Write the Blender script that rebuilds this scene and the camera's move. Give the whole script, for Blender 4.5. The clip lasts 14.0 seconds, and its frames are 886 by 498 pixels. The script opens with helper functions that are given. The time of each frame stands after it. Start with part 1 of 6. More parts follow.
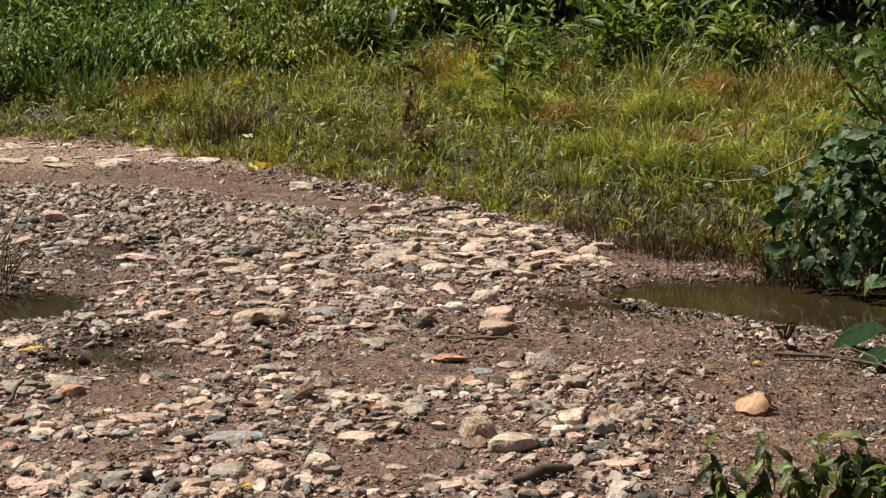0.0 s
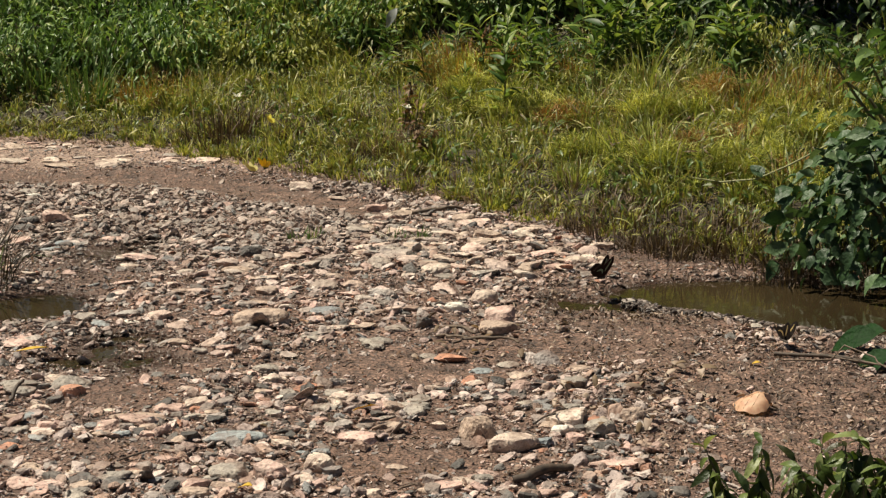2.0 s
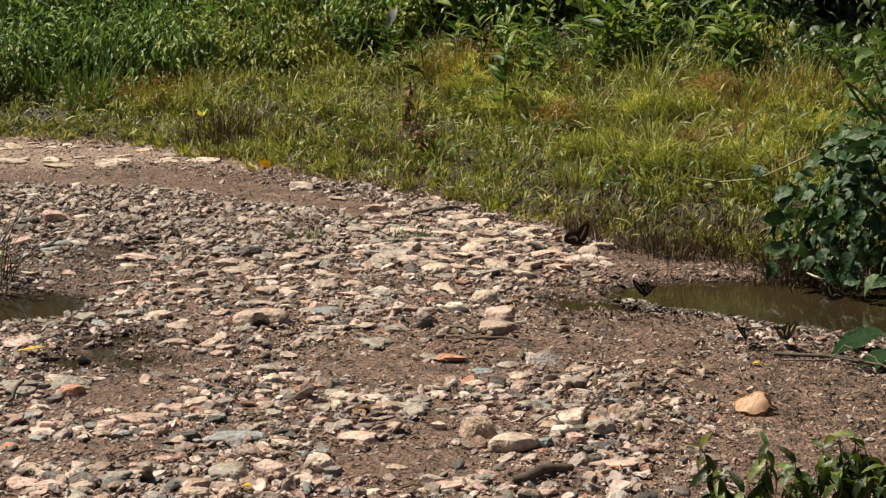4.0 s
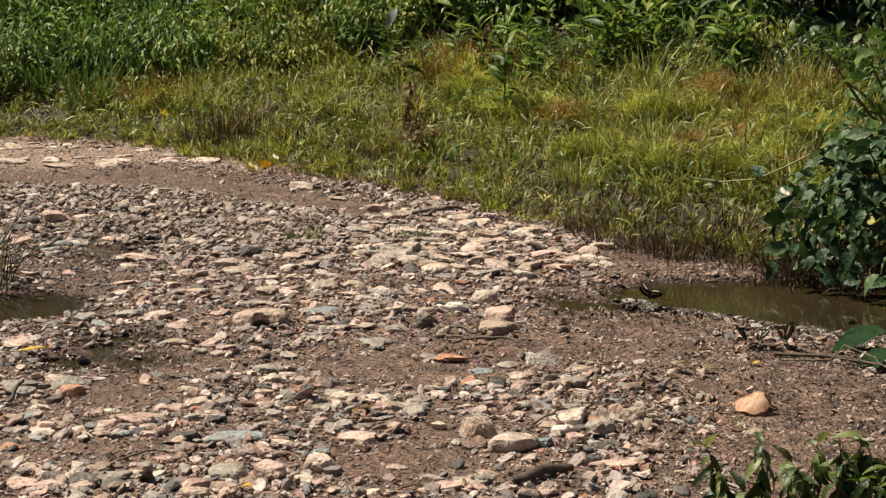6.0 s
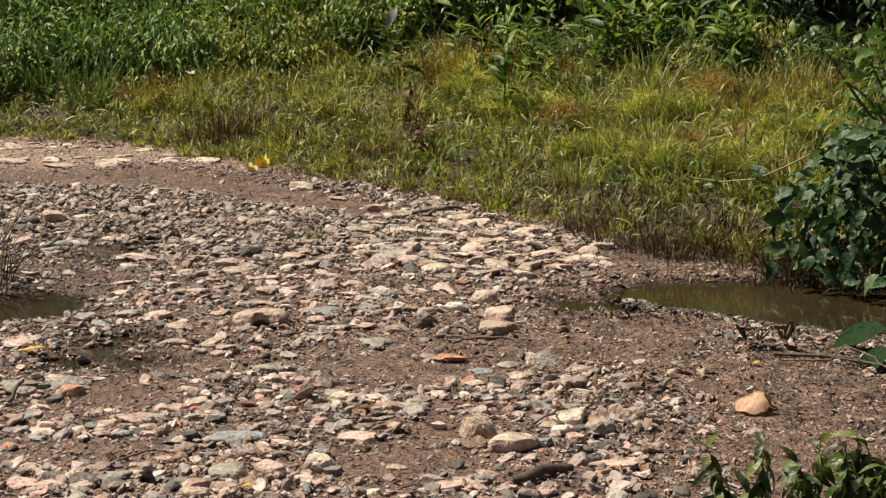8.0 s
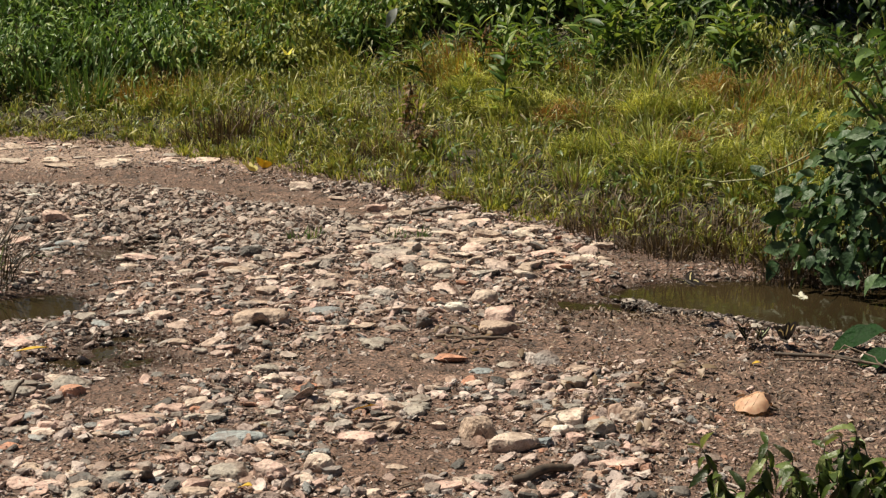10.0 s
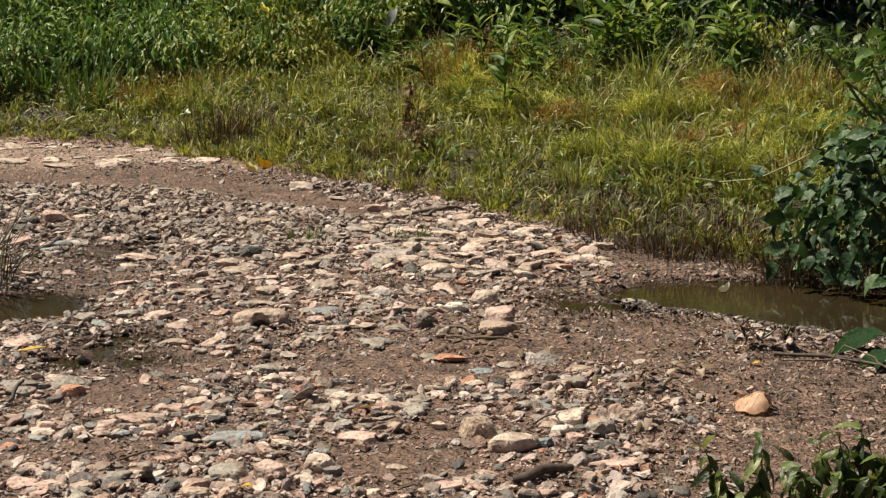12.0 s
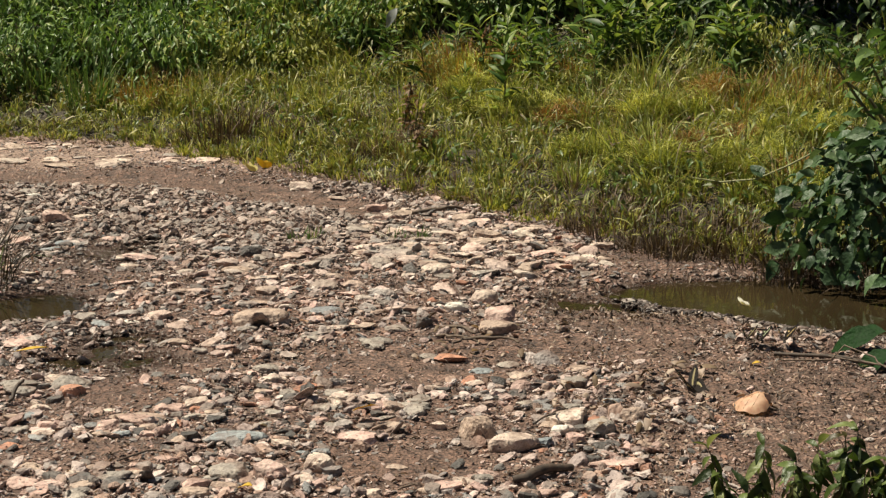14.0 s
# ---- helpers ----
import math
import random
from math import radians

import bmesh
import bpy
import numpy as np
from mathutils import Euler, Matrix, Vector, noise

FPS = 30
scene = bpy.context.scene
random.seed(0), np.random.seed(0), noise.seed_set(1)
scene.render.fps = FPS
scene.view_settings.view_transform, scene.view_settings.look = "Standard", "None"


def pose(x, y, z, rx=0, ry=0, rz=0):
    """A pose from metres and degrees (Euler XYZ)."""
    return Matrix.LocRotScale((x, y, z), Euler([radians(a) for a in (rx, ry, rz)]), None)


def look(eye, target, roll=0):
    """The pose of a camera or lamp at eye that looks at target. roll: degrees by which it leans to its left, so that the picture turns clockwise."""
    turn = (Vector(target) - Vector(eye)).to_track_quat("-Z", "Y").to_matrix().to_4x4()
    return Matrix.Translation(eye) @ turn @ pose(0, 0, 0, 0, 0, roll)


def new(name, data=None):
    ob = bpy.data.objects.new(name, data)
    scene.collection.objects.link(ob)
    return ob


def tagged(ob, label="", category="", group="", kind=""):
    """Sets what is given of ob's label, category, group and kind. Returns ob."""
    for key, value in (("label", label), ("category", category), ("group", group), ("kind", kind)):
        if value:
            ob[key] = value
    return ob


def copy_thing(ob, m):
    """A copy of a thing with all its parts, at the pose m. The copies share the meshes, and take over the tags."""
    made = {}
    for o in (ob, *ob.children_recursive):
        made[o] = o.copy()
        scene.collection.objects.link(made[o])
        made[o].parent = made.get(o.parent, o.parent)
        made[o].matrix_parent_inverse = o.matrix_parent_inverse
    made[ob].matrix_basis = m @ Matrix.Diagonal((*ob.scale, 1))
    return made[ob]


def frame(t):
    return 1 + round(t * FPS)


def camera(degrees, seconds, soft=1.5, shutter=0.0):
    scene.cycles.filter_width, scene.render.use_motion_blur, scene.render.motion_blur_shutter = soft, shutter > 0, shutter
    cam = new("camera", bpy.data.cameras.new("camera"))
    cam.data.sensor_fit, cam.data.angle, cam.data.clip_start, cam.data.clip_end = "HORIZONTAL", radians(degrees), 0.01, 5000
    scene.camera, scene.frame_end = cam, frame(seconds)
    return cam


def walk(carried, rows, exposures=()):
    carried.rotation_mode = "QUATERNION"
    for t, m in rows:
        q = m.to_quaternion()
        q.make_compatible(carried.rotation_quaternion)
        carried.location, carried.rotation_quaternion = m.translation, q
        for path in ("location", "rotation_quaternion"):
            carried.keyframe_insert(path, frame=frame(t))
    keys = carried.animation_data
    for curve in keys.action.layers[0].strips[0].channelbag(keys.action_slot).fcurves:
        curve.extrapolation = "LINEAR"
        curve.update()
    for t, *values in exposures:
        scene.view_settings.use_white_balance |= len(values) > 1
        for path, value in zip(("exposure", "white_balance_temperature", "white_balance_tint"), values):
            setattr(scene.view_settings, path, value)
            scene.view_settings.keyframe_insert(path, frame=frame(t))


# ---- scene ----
# ======== camera: stands still on a tripod ========
EYE = (0.0, 0.0, 1.55)
cam = camera(27.54, 14.0, soft=1.3, shutter=0.2)
AIM = look(EYE, (0.0, 10.0, 1.55 - 10.0 * 721 / 3200))
walk(cam, [(0.0, AIM), (14.0, AIM)], exposures=[(0.0, 0.29, 6650, 8), (14.0, 0.29, 6650, 8)])

# ======== daylight ========
SUN_EL, SUN_AZ = radians(60), radians(-72)      # azimuth from +Y, negative to the left
world = bpy.data.worlds.new("sky")
scene.world = world
world.use_nodes = True
wn = world.node_tree
sky = wn.nodes.new("ShaderNodeTexSky")
sky.sky_type = "NISHITA"
sky.sun_disc = False
sky.sun_elevation, sky.sun_rotation = SUN_EL, SUN_AZ
wn.links.new(sky.outputs[0], wn.nodes["Background"].inputs[0])
wn.nodes["Background"].inputs[1].default_value = 0.029
sun_data = bpy.data.lights.new("sun", "SUN")
sun_data.energy, sun_data.angle, sun_data.color = 5.8, radians(0.55), (1.0, 0.92, 0.77)
sun = new("sun", sun_data)
sun_way = Vector((math.sin(SUN_AZ) * math.cos(SUN_EL), math.cos(SUN_AZ) * math.cos(SUN_EL), math.sin(SUN_EL)))
sun.matrix_world = look(sun_way * 30, (0, 0, 0))

# ======== materials ========
def nodes_of(name):
    m = bpy.data.materials.new(name)
    m.use_nodes = True
    nt = m.node_tree
    return m, nt, nt.nodes["Principled BSDF"]


def add(nt, kind, **values):
    n = nt.nodes.new(kind)
    for key, v in values.items():
        n.inputs[key].default_value = v
    return n


def ramp(nt, source, stops, smooth=True):
    r = nt.nodes.new("ShaderNodeValToRGB")
    e = r.color_ramp.elements
    while len(e) < len(stops):
        e.new(0.5)
    for i, (p, c) in enumerate(stops):
        e[i].position, e[i].color = p, (*c, 1)
    if not smooth:
        r.color_ramp.interpolation = "CONSTANT"
    nt.links.new(source, r.inputs[0])
    return r.outputs[0]


def math_node(nt, op, a, b):
    n = nt.nodes.new("ShaderNodeMath")
    n.operation = op
    for i, v in enumerate((a, b)):
        if isinstance(v, (int, float)):
            n.inputs[i].default_value = v
        else:
            nt.links.new(v, n.inputs[i])
    return n.outputs[0]


def mix(nt, fac, a, b, blend="MIX"):
    n = nt.nodes.new("ShaderNodeMix")
    n.data_type, n.blend_type = "RGBA", blend
    for i, v in ((0, fac), (6, a), (7, b)):
        if isinstance(v, (int, float)):
            n.inputs[i].default_value = v
        elif isinstance(v, tuple):
            n.inputs[i].default_value = (*v, 1)
        else:
            nt.links.new(v, n.inputs[i])
    return n.outputs[2]


def noise_of(nt, scale, detail=4.0, rough=0.55, where="Object", stretch=None):
    tc = nt.nodes.new("ShaderNodeTexCoord")
    src = tc.outputs[where]
    if where == "World":
        src = None
    if stretch:
        mp = nt.nodes.new("ShaderNodeMapping")
        mp.inputs["Scale"].default_value = stretch
        nt.links.new(src, mp.inputs[0])
        src = mp.outputs[0]
    n = add(nt, "ShaderNodeTexNoise", Scale=scale, Detail=detail, Roughness=rough)
    nt.links.new(src, n.inputs["Vector"])
    return n.outputs[0]


def place_noise(nt, scale, detail=3.0):
    g = nt.nodes.new("ShaderNodeNewGeometry")
    n = add(nt, "ShaderNodeTexNoise", Scale=scale, Detail=detail)
    nt.links.new(g.outputs["Position"], n.inputs["Vector"])
    return n.outputs[0]


def piece_random(nt):
    """One random number for each loose piece, whether it is an object or an island of a mesh."""
    g, o = nt.nodes.new("ShaderNodeNewGeometry"), nt.nodes.new("ShaderNodeObjectInfo")
    return math_node(nt, "FRACT", math_node(nt, "ADD", g.outputs["Random Per Island"], o.outputs["Random"]), 0)


def bump(nt, bsdf, height, strength, distance):
    b = add(nt, "ShaderNodeBump", Strength=strength, Distance=distance)
    nt.links.new(height, b.inputs["Height"])
    nt.links.new(b.outputs[0], bsdf.inputs["Normal"])


def stone_mat(name, stops, speck=0.5):
    m, nt, b = nodes_of(name)
    base = ramp(nt, piece_random(nt), stops)
    n1 = place_noise(nt, 45, 5)
    n2 = place_noise(nt, 220, 3)
    c = mix(nt, speck, base, ramp(nt, n1, [(0.32, (0.24, 0.2, 0.17)), (0.5, (0.5, 0.47, 0.44)), (0.7, (0.8, 0.76, 0.7))]), "OVERLAY")
    stain = place_noise(nt, 17, 4)
    c = mix(nt, ramp(nt, stain, [(0.49, (0, 0, 0)), (0.68, (0.66, 0.66, 0.66))]), c, (0.16, 0.098, 0.074))
    crack = place_noise(nt, 75, 6)
    c = mix(nt, ramp(nt, crack, [(0.30, (0.85, 0.85, 0.85)), (0.40, (0, 0, 0))]), c, (0.05, 0.035, 0.027))
    c = mix(nt, 0.25, c, ramp(nt, n2, [(0.35, (0.1, 0.1, 0.1)), (0.65, (0.9, 0.9, 0.9))]), "SOFT_LIGHT")
    # stones that lie at the water's level are wet: darker and shinier
    g = nt.nodes.new("ShaderNodeNewGeometry")
    sep = nt.nodes.new("ShaderNodeSeparateXYZ")
    nt.links.new(g.outputs["Position"], sep.inputs[0])
    wet = ramp(nt, math_node(nt, "ADD", math_node(nt, "MULTIPLY", sep.outputs[2], -55), math_node(nt, "MULTIPLY", stain, 1.2)), [(0.3, (0, 0, 0)), (0.8, (1, 1, 1))])
    c = mix(nt, math_node(nt, "MULTIPLY", wet, 0.8), c, mix(nt, 1.0, c, (0.3, 0.27, 0.24), "MULTIPLY"))
    nt.links.new(c, b.inputs["Base Color"])
    nt.links.new(ramp(nt, math_node(nt, "SUBTRACT", n1, math_node(nt, "MULTIPLY", wet, 0.45)), [(0.0, (0.2,) * 3), (0.3, (0.45,) * 3), (0.7, (0.85,) * 3)]), b.inputs["Roughness"])
    bump(nt, b, math_node(nt, "ADD", n1, math_node(nt, "MULTIPLY", crack, 0.7)), 0.9, 0.012)
    return m


STONE = {
    "grey": stone_mat("grey_stone", [(0, (0.22, 0.20, 0.18)), (1, (0.40, 0.36, 0.315))]),
    "tan": stone_mat("tan_stone", [(0, (0.36, 0.27, 0.215)), (1, (0.49, 0.385, 0.315))]),
    "pink": stone_mat("pink_stone", [(0, (0.49, 0.335, 0.285)), (1, (0.62, 0.455, 0.40))]),
    "cream": stone_mat("cream_stone", [(0, (0.52, 0.42, 0.355)), (1, (0.64, 0.54, 0.465))]),
    "white": stone_mat("white_stone", [(0, (0.70, 0.65, 0.56)), (1, (0.76, 0.71, 0.63))], 0.2),
    "slate": stone_mat("slate_stone", [(0, (0.20, 0.23, 0.25)), (1, (0.33, 0.36, 0.37))]),
    "red": stone_mat("red_stone", [(0, (0.36, 0.16, 0.10)), (1, (0.46, 0.24, 0.16))]),
    "dark": stone_mat("dark_stone", [(0, (0.07, 0.065, 0.062)), (1, (0.13, 0.12, 0.115))]),
}
GRAVEL = stone_mat("mixed_gravel", [(0.0, (0.05, 0.047, 0.045)), (0.14, (0.16, 0.15, 0.14)), (0.26, (0.38, 0.26, 0.205)), (0.4, (0.21, 0.22, 0.225)),
                                    (0.52, (0.54, 0.375, 0.33)), (0.62, (0.26, 0.20, 0.18)), (0.76, (0.65, 0.53, 0.485)), (0.88, (0.36, 0.33, 0.31)), (0.95, (0.24, 0.165, 0.135)), (1.0, (0.40, 0.19, 0.12))])


def ground_mat():
    m, nt, b = nodes_of("reddish_mud")
    big, mid, fine = place_noise(nt, 1.6, 4), place_noise(nt, 14, 5), place_noise(nt, 130, 4)
    c = ramp(nt, mid, [(0.3, (0.050, 0.030, 0.022)), (0.5, (0.137, 0.087, 0.067)), (0.7, (0.235, 0.153, 0.12))])
    c = mix(nt, ramp(nt, big, [(0.42, (0, 0, 0)), (0.62, (0.6, 0.6, 0.6))]), c, (0.14, 0.085, 0.063))
    c = mix(nt, 0.7, c, ramp(nt, fine, [(0.34, (0.06, 0.05, 0.045)), (0.5, (0.5, 0.48, 0.46)), (0.68, (0.92, 0.87, 0.82))]), "OVERLAY")
    clod = place_noise(nt, 62, 5)
    # dry pale silt left along the foot of the bank at the far end
    gp = nt.nodes.new("ShaderNodeNewGeometry")
    sp = nt.nodes.new("ShaderNodeSeparateXYZ")
    nt.links.new(gp.outputs["Position"], sp.inputs[0])
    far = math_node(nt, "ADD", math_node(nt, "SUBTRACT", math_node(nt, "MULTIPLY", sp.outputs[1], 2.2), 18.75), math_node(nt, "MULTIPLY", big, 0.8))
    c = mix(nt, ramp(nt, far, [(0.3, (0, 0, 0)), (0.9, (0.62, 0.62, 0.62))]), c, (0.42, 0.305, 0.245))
    c = mix(nt, 0.6, c, ramp(nt, clod, [(0.34, (0.1, 0.09, 0.08)), (0.5, (0.5, 0.49, 0.48)), (0.66, (0.86, 0.83, 0.8))]), "OVERLAY")
    # wet where the ground comes down to the water
    g = nt.nodes.new("ShaderNodeNewGeometry")
    sep = nt.nodes.new("ShaderNodeSeparateXYZ")
    nt.links.new(g.outputs["Position"], sep.inputs[0])
    wet = ramp(nt, math_node(nt, "ADD", math_node(nt, "MULTIPLY", sep.outputs[2], -45), math_node(nt, "MULTIPLY", mid, 0.7)), [(0.25, (0, 0, 0)), (0.75, (1, 1, 1))])
    c = mix(nt, wet, c, (0.06, 0.036, 0.025))
    humus = ramp(nt, math_node(nt, "ADD", math_node(nt, "MULTIPLY", sep.outputs[2], 14), math_node(nt, "MULTIPLY", mid, 0.5)), [(0.72, (0, 0, 0)), (0.85, (1, 1, 1))])
    c = mix(nt, humus, c, ramp(nt, fine, [(0.3, (0.018, 0.014, 0.008)), (0.7, (0.07, 0.052, 0.027))]))
    nt.links.new(c, b.inputs["Base Color"])
    nt.links.new(ramp(nt, math_node(nt, "SUBTRACT", mid, math_node(nt, "MULTIPLY", wet, 0.5)), [(0.0, (0.16,) * 3), (0.35, (0.55,) * 3), (0.6, (0.85,) * 3)]), b.inputs["Roughness"])
    bump(nt, b, math_node(nt, "ADD", math_node(nt, "ADD", mid, math_node(nt, "MULTIPLY", fine, 0.3)), math_node(nt, "MULTIPLY", clod, 0.5)), 1.0, 0.03)
    return m


def water_mat():
    m, nt, b = nodes_of("murky_water")
    n = place_noise(nt, 2.5, 3)
    nt.links.new(ramp(nt, n, [(0.3, (0.023, 0.016, 0.008)), (0.7, (0.040, 0.029, 0.015))]), b.inputs["Base Color"])
    b.inputs["Roughness"].default_value = 0.04
    b.inputs["IOR"].default_value = 1.33
    bump(nt, b, place_noise(nt, 30, 2), 0.08, 0.004)
    return m


def leaf_mat(name, stops, rough=0.42, trans=0.35, patch=0.35, scale=1.3, gloss=0.5, relief=0.0):
    """Foliage: a colour for each leaf, drifting over the place, with light coming through the blade."""
    m, nt, b = nodes_of(name)
    t = math_node(nt, "ADD", math_node(nt, "MULTIPLY", piece_random(nt), 1 - patch), math_node(nt, "MULTIPLY", math_node(nt, "SUBTRACT", math_node(nt, "MULTIPLY", place_noise(nt, scale, 3), 3.2), 1.1), patch))
    c = ramp(nt, t, stops)
    c = mix(nt, 0.4, c, ramp(nt, place_noise(nt, 70, 3), [(0.3, (0.25,) * 3), (0.7, (0.75,) * 3)]), "OVERLAY")
    nt.links.new(c, b.inputs["Base Color"])
    b.inputs["Roughness"].default_value = rough
    b.inputs["Specular IOR Level"].default_value = gloss
    if relief:
        bump(nt, b, place_noise(nt, 55, 4), relief, 0.02)
    tr = nt.nodes.new("ShaderNodeBsdfTranslucent")
    nt.links.new(mix(nt, 1.0, c, (1.0, 1.0, 0.55), "MULTIPLY"), tr.inputs[0])
    ms = nt.nodes.new("ShaderNodeMixShader")
    ms.inputs[0].default_value = trans
    nt.links.new(b.outputs[0], ms.inputs[1])
    nt.links.new(tr.outputs[0], ms.inputs[2])
    nt.links.new(ms.outputs[0], nt.nodes["Material Output"].inputs[0])
    return m


def plain_mat(name, dark, light, rough=0.6, scale=40, relief=0.3, gloss=0.5):
    m, nt, b = nodes_of(name)
    n = noise_of(nt, scale, 4)
    nt.links.new(ramp(nt, n, [(0.3, dark), (0.7, light)]), b.inputs["Base Color"])
    b.inputs["Roughness"].default_value = rough
    b.inputs["Specular IOR Level"].default_value = gloss
    if relief:
        bump(nt, b, n, relief, 0.003)
    return m


MUD, WATER = ground_mat(), water_mat()
GRASS = leaf_mat("meadow_grass", [(0.0, (0.0476, 0.0341, 0.018)), (0.16, (0.201, 0.139, 0.0635)), (0.32, (0.349, 0.32, 0.0741)), (0.48, (0.0899, 0.139, 0.0318)), (0.66, (0.38, 0.395, 0.0847)), (0.84, (0.528, 0.491, 0.127)), (1.0, (0.718, 0.64, 0.36))], 0.5, 0.36, 0.7, 13.0)
TALL_GRASS = leaf_mat("yellow_green_grass", [(0.0, (0.148, 0.096, 0.0423)), (0.22, (0.317, 0.235, 0.0953)), (0.4, (0.116, 0.155, 0.0423)), (0.65, (0.36, 0.395, 0.0847)), (1.0, (0.592, 0.565, 0.19))], 0.5, 0.36, 0.6, 11.0)
DARK_STALK = leaf_mat("dark_dead_stalk", [(0.0, (0.025, 0.017, 0.011)), (0.5, (0.08, 0.05, 0.03)), (0.8, (0.17, 0.12, 0.06)), (1.0, (0.34, 0.27, 0.16))], 0.7, 0.2)
LITTER = leaf_mat("dead_grass", [(0.0, (0.07, 0.045, 0.028)), (0.5, (0.16, 0.105, 0.06)), (1.0, (0.30, 0.22, 0.14))], 0.7, 0.2)
RED_WEED = leaf_mat("reddish_weed", [(0.0, (0.08, 0.035, 0.022)), (0.5, (0.15, 0.075, 0.035)), (1.0, (0.2, 0.13, 0.04))], 0.6, 0.3)
RUSSET = leaf_mat("russet_fern", [(0.0, (0.213, 0.105, 0.038)), (0.5, (0.35, 0.189, 0.057)), (1.0, (0.35, 0.263, 0.057))], 0.6, 0.35)
SHRUB = leaf_mat("shrub_leaf", [(0.0, (0.035, 0.075, 0.024)), (0.35, (0.11, 0.20, 0.055)), (0.7, (0.22, 0.33, 0.085)), (1.0, (0.54, 0.54, 0.24))], 0.42, 0.38, 0.5, 6.0, 0.4)
GLOOM = leaf_mat("dark_bush_leaf", [(0.0, (0.017, 0.0391, 0.0126)), (0.5, (0.051, 0.0957, 0.027)), (0.85, (0.111, 0.174, 0.054)), (1.0, (0.357, 0.383, 0.198))], 0.42, 0.4, 0.2, 1.6, 0.4)
OLIVE = leaf_mat("olive_leaf", [(0.0, (0.118, 0.106, 0.0345)), (0.35, (0.26, 0.283, 0.069)), (0.7, (0.425, 0.437, 0.115)), (1.0, (0.708, 0.637, 0.253))], 0.45, 0.40, 0.5, 6.0, 0.4)
LANCE = leaf_mat("lance_leaf", [(0.0, (0.0294, 0.0688, 0.018)), (0.45, (0.084, 0.15, 0.0324)), (0.75, (0.227, 0.301, 0.0675)), (1.0, (0.487, 0.49, 0.198))], 0.48, 0.42, 0.35, 4.0, 0.35)
VINE = leaf_mat("vine_leaf", [(0.0, (0.0207, 0.046, 0.0184)), (0.55, (0.0483, 0.0978, 0.0368)), (0.85, (0.0978, 0.155, 0.069)), (1.0, (0.23, 0.287, 0.138))], 0.46, 0.22, 0.15, gloss=0.38, relief=0.4)
FRESH = leaf_mat("fresh_leaf", [(0.0, (0.12, 0.075, 0.02)), (0.12, (0.018, 0.032, 0.007)), (0.55, (0.06, 0.095, 0.018)), (0.8, (0.15, 0.20, 0.05)), (1.0, (0.42, 0.44, 0.22))], 0.42, 0.35, 0.15, 3.0, 0.5, 0.3)
STEM = plain_mat("green_brown_stem", (0.05, 0.055, 0.02), (0.12, 0.10, 0.045), 0.6)
TWIG = plain_mat("grey_brown_twig", (0.06, 0.042, 0.03), (0.2, 0.145, 0.105), 0.8, 60, 0.6)
BARK = plain_mat("dark_wet_wood", (0.03, 0.022, 0.017), (0.10, 0.07, 0.05), 0.7, 50, 0.7)
DRY_LEAF = leaf_mat("dry_orange_leaf", [(0.0, (0.64, 0.37, 0.23)), (1.0, (0.76, 0.51, 0.35))], 0.6, 0.3)
YELLOW_LEAF = leaf_mat("fallen_yellow_leaf", [(0.0, (0.62, 0.40, 0.04)), (1.0, (0.70, 0.46, 0.08))], 0.5, 0.3)

# ======== mesh tools ========
def make_mesh(name, verts, faces, smooth=False):
    verts, faces = np.asarray(verts, np.float32), np.asarray(faces, np.int32)
    me = bpy.data.meshes.new(name)
    n, k = faces.shape
    me.vertices.add(len(verts))
    me.vertices.foreach_set("co", verts.ravel())
    me.loops.add(n * k)
    me.loops.foreach_set("vertex_index", faces.ravel())
    me.polygons.add(n)
    me.polygons.foreach_set("loop_start", np.arange(0, n * k, k, dtype=np.int32))
    me.polygons.foreach_set("use_smooth", np.full(n, smooth))
    me.update(calc_edges=True)
    return me


def part(name, me, material, parent=None, label=""):
    """One mesh object, under a thing or a part."""
    if not me.materials:
        me.materials.append(material)
    ob = new(name, me)
    ob.parent = parent
    if label:
        ob["label"] = label
    return ob


def thing(name, x, y, z, label, category, group="", kind="", rz=0):
    ob = new(name)
    ob.empty_display_size = 0.05
    ob.matrix_basis = pose(x, y, z, 0, 0, rz)
    return tagged(ob, label, category, group, kind)


def spread(tv, tf, turns, places):
    """Copies of a template (verts, faces), each with a 3 x 3 turn and a place, as one set of verts and faces."""
    v = np.einsum("nij,kj->nki", turns, tv) + places[:, None, :]
    f = tf[None] + (np.arange(len(places)) * len(tv))[:, None, None]
    return v.reshape(-1, 3), f.reshape(-1, tf.shape[1])


def join_sets(sets):
    vs, fs, base = [], [], 0
    for v, f in sets:
        vs.append(np.asarray(v, float))
        fs.append(np.asarray(f) + base)
        base += len(v)
    return np.concatenate(vs), np.concatenate(fs)


def tube(points, radii, sides=5):
    """A tapered round stem along points, as quads."""
    pts = [Vector(p) for p in points]
    v, f = [], []
    for i, p in enumerate(pts):
        way = (pts[min(i + 1, len(pts) - 1)] - pts[max(i - 1, 0)]).normalized()
        side = way.cross(Vector((0.31, 0.17, 0.93))).normalized()
        up = side.cross(way)
        for k in range(sides):
            a = 2 * math.pi * k / sides
            v.append(p + (side * math.cos(a) + up * math.sin(a)) * radii[i])
    for i in range(len(pts) - 1):
        for k in range(sides):
            f.append((i * sides + k, i * sides + (k + 1) % sides, (i + 1) * sides + (k + 1) % sides, (i + 1) * sides + k))
    return np.array([tuple(p) for p in v]), np.array(f)


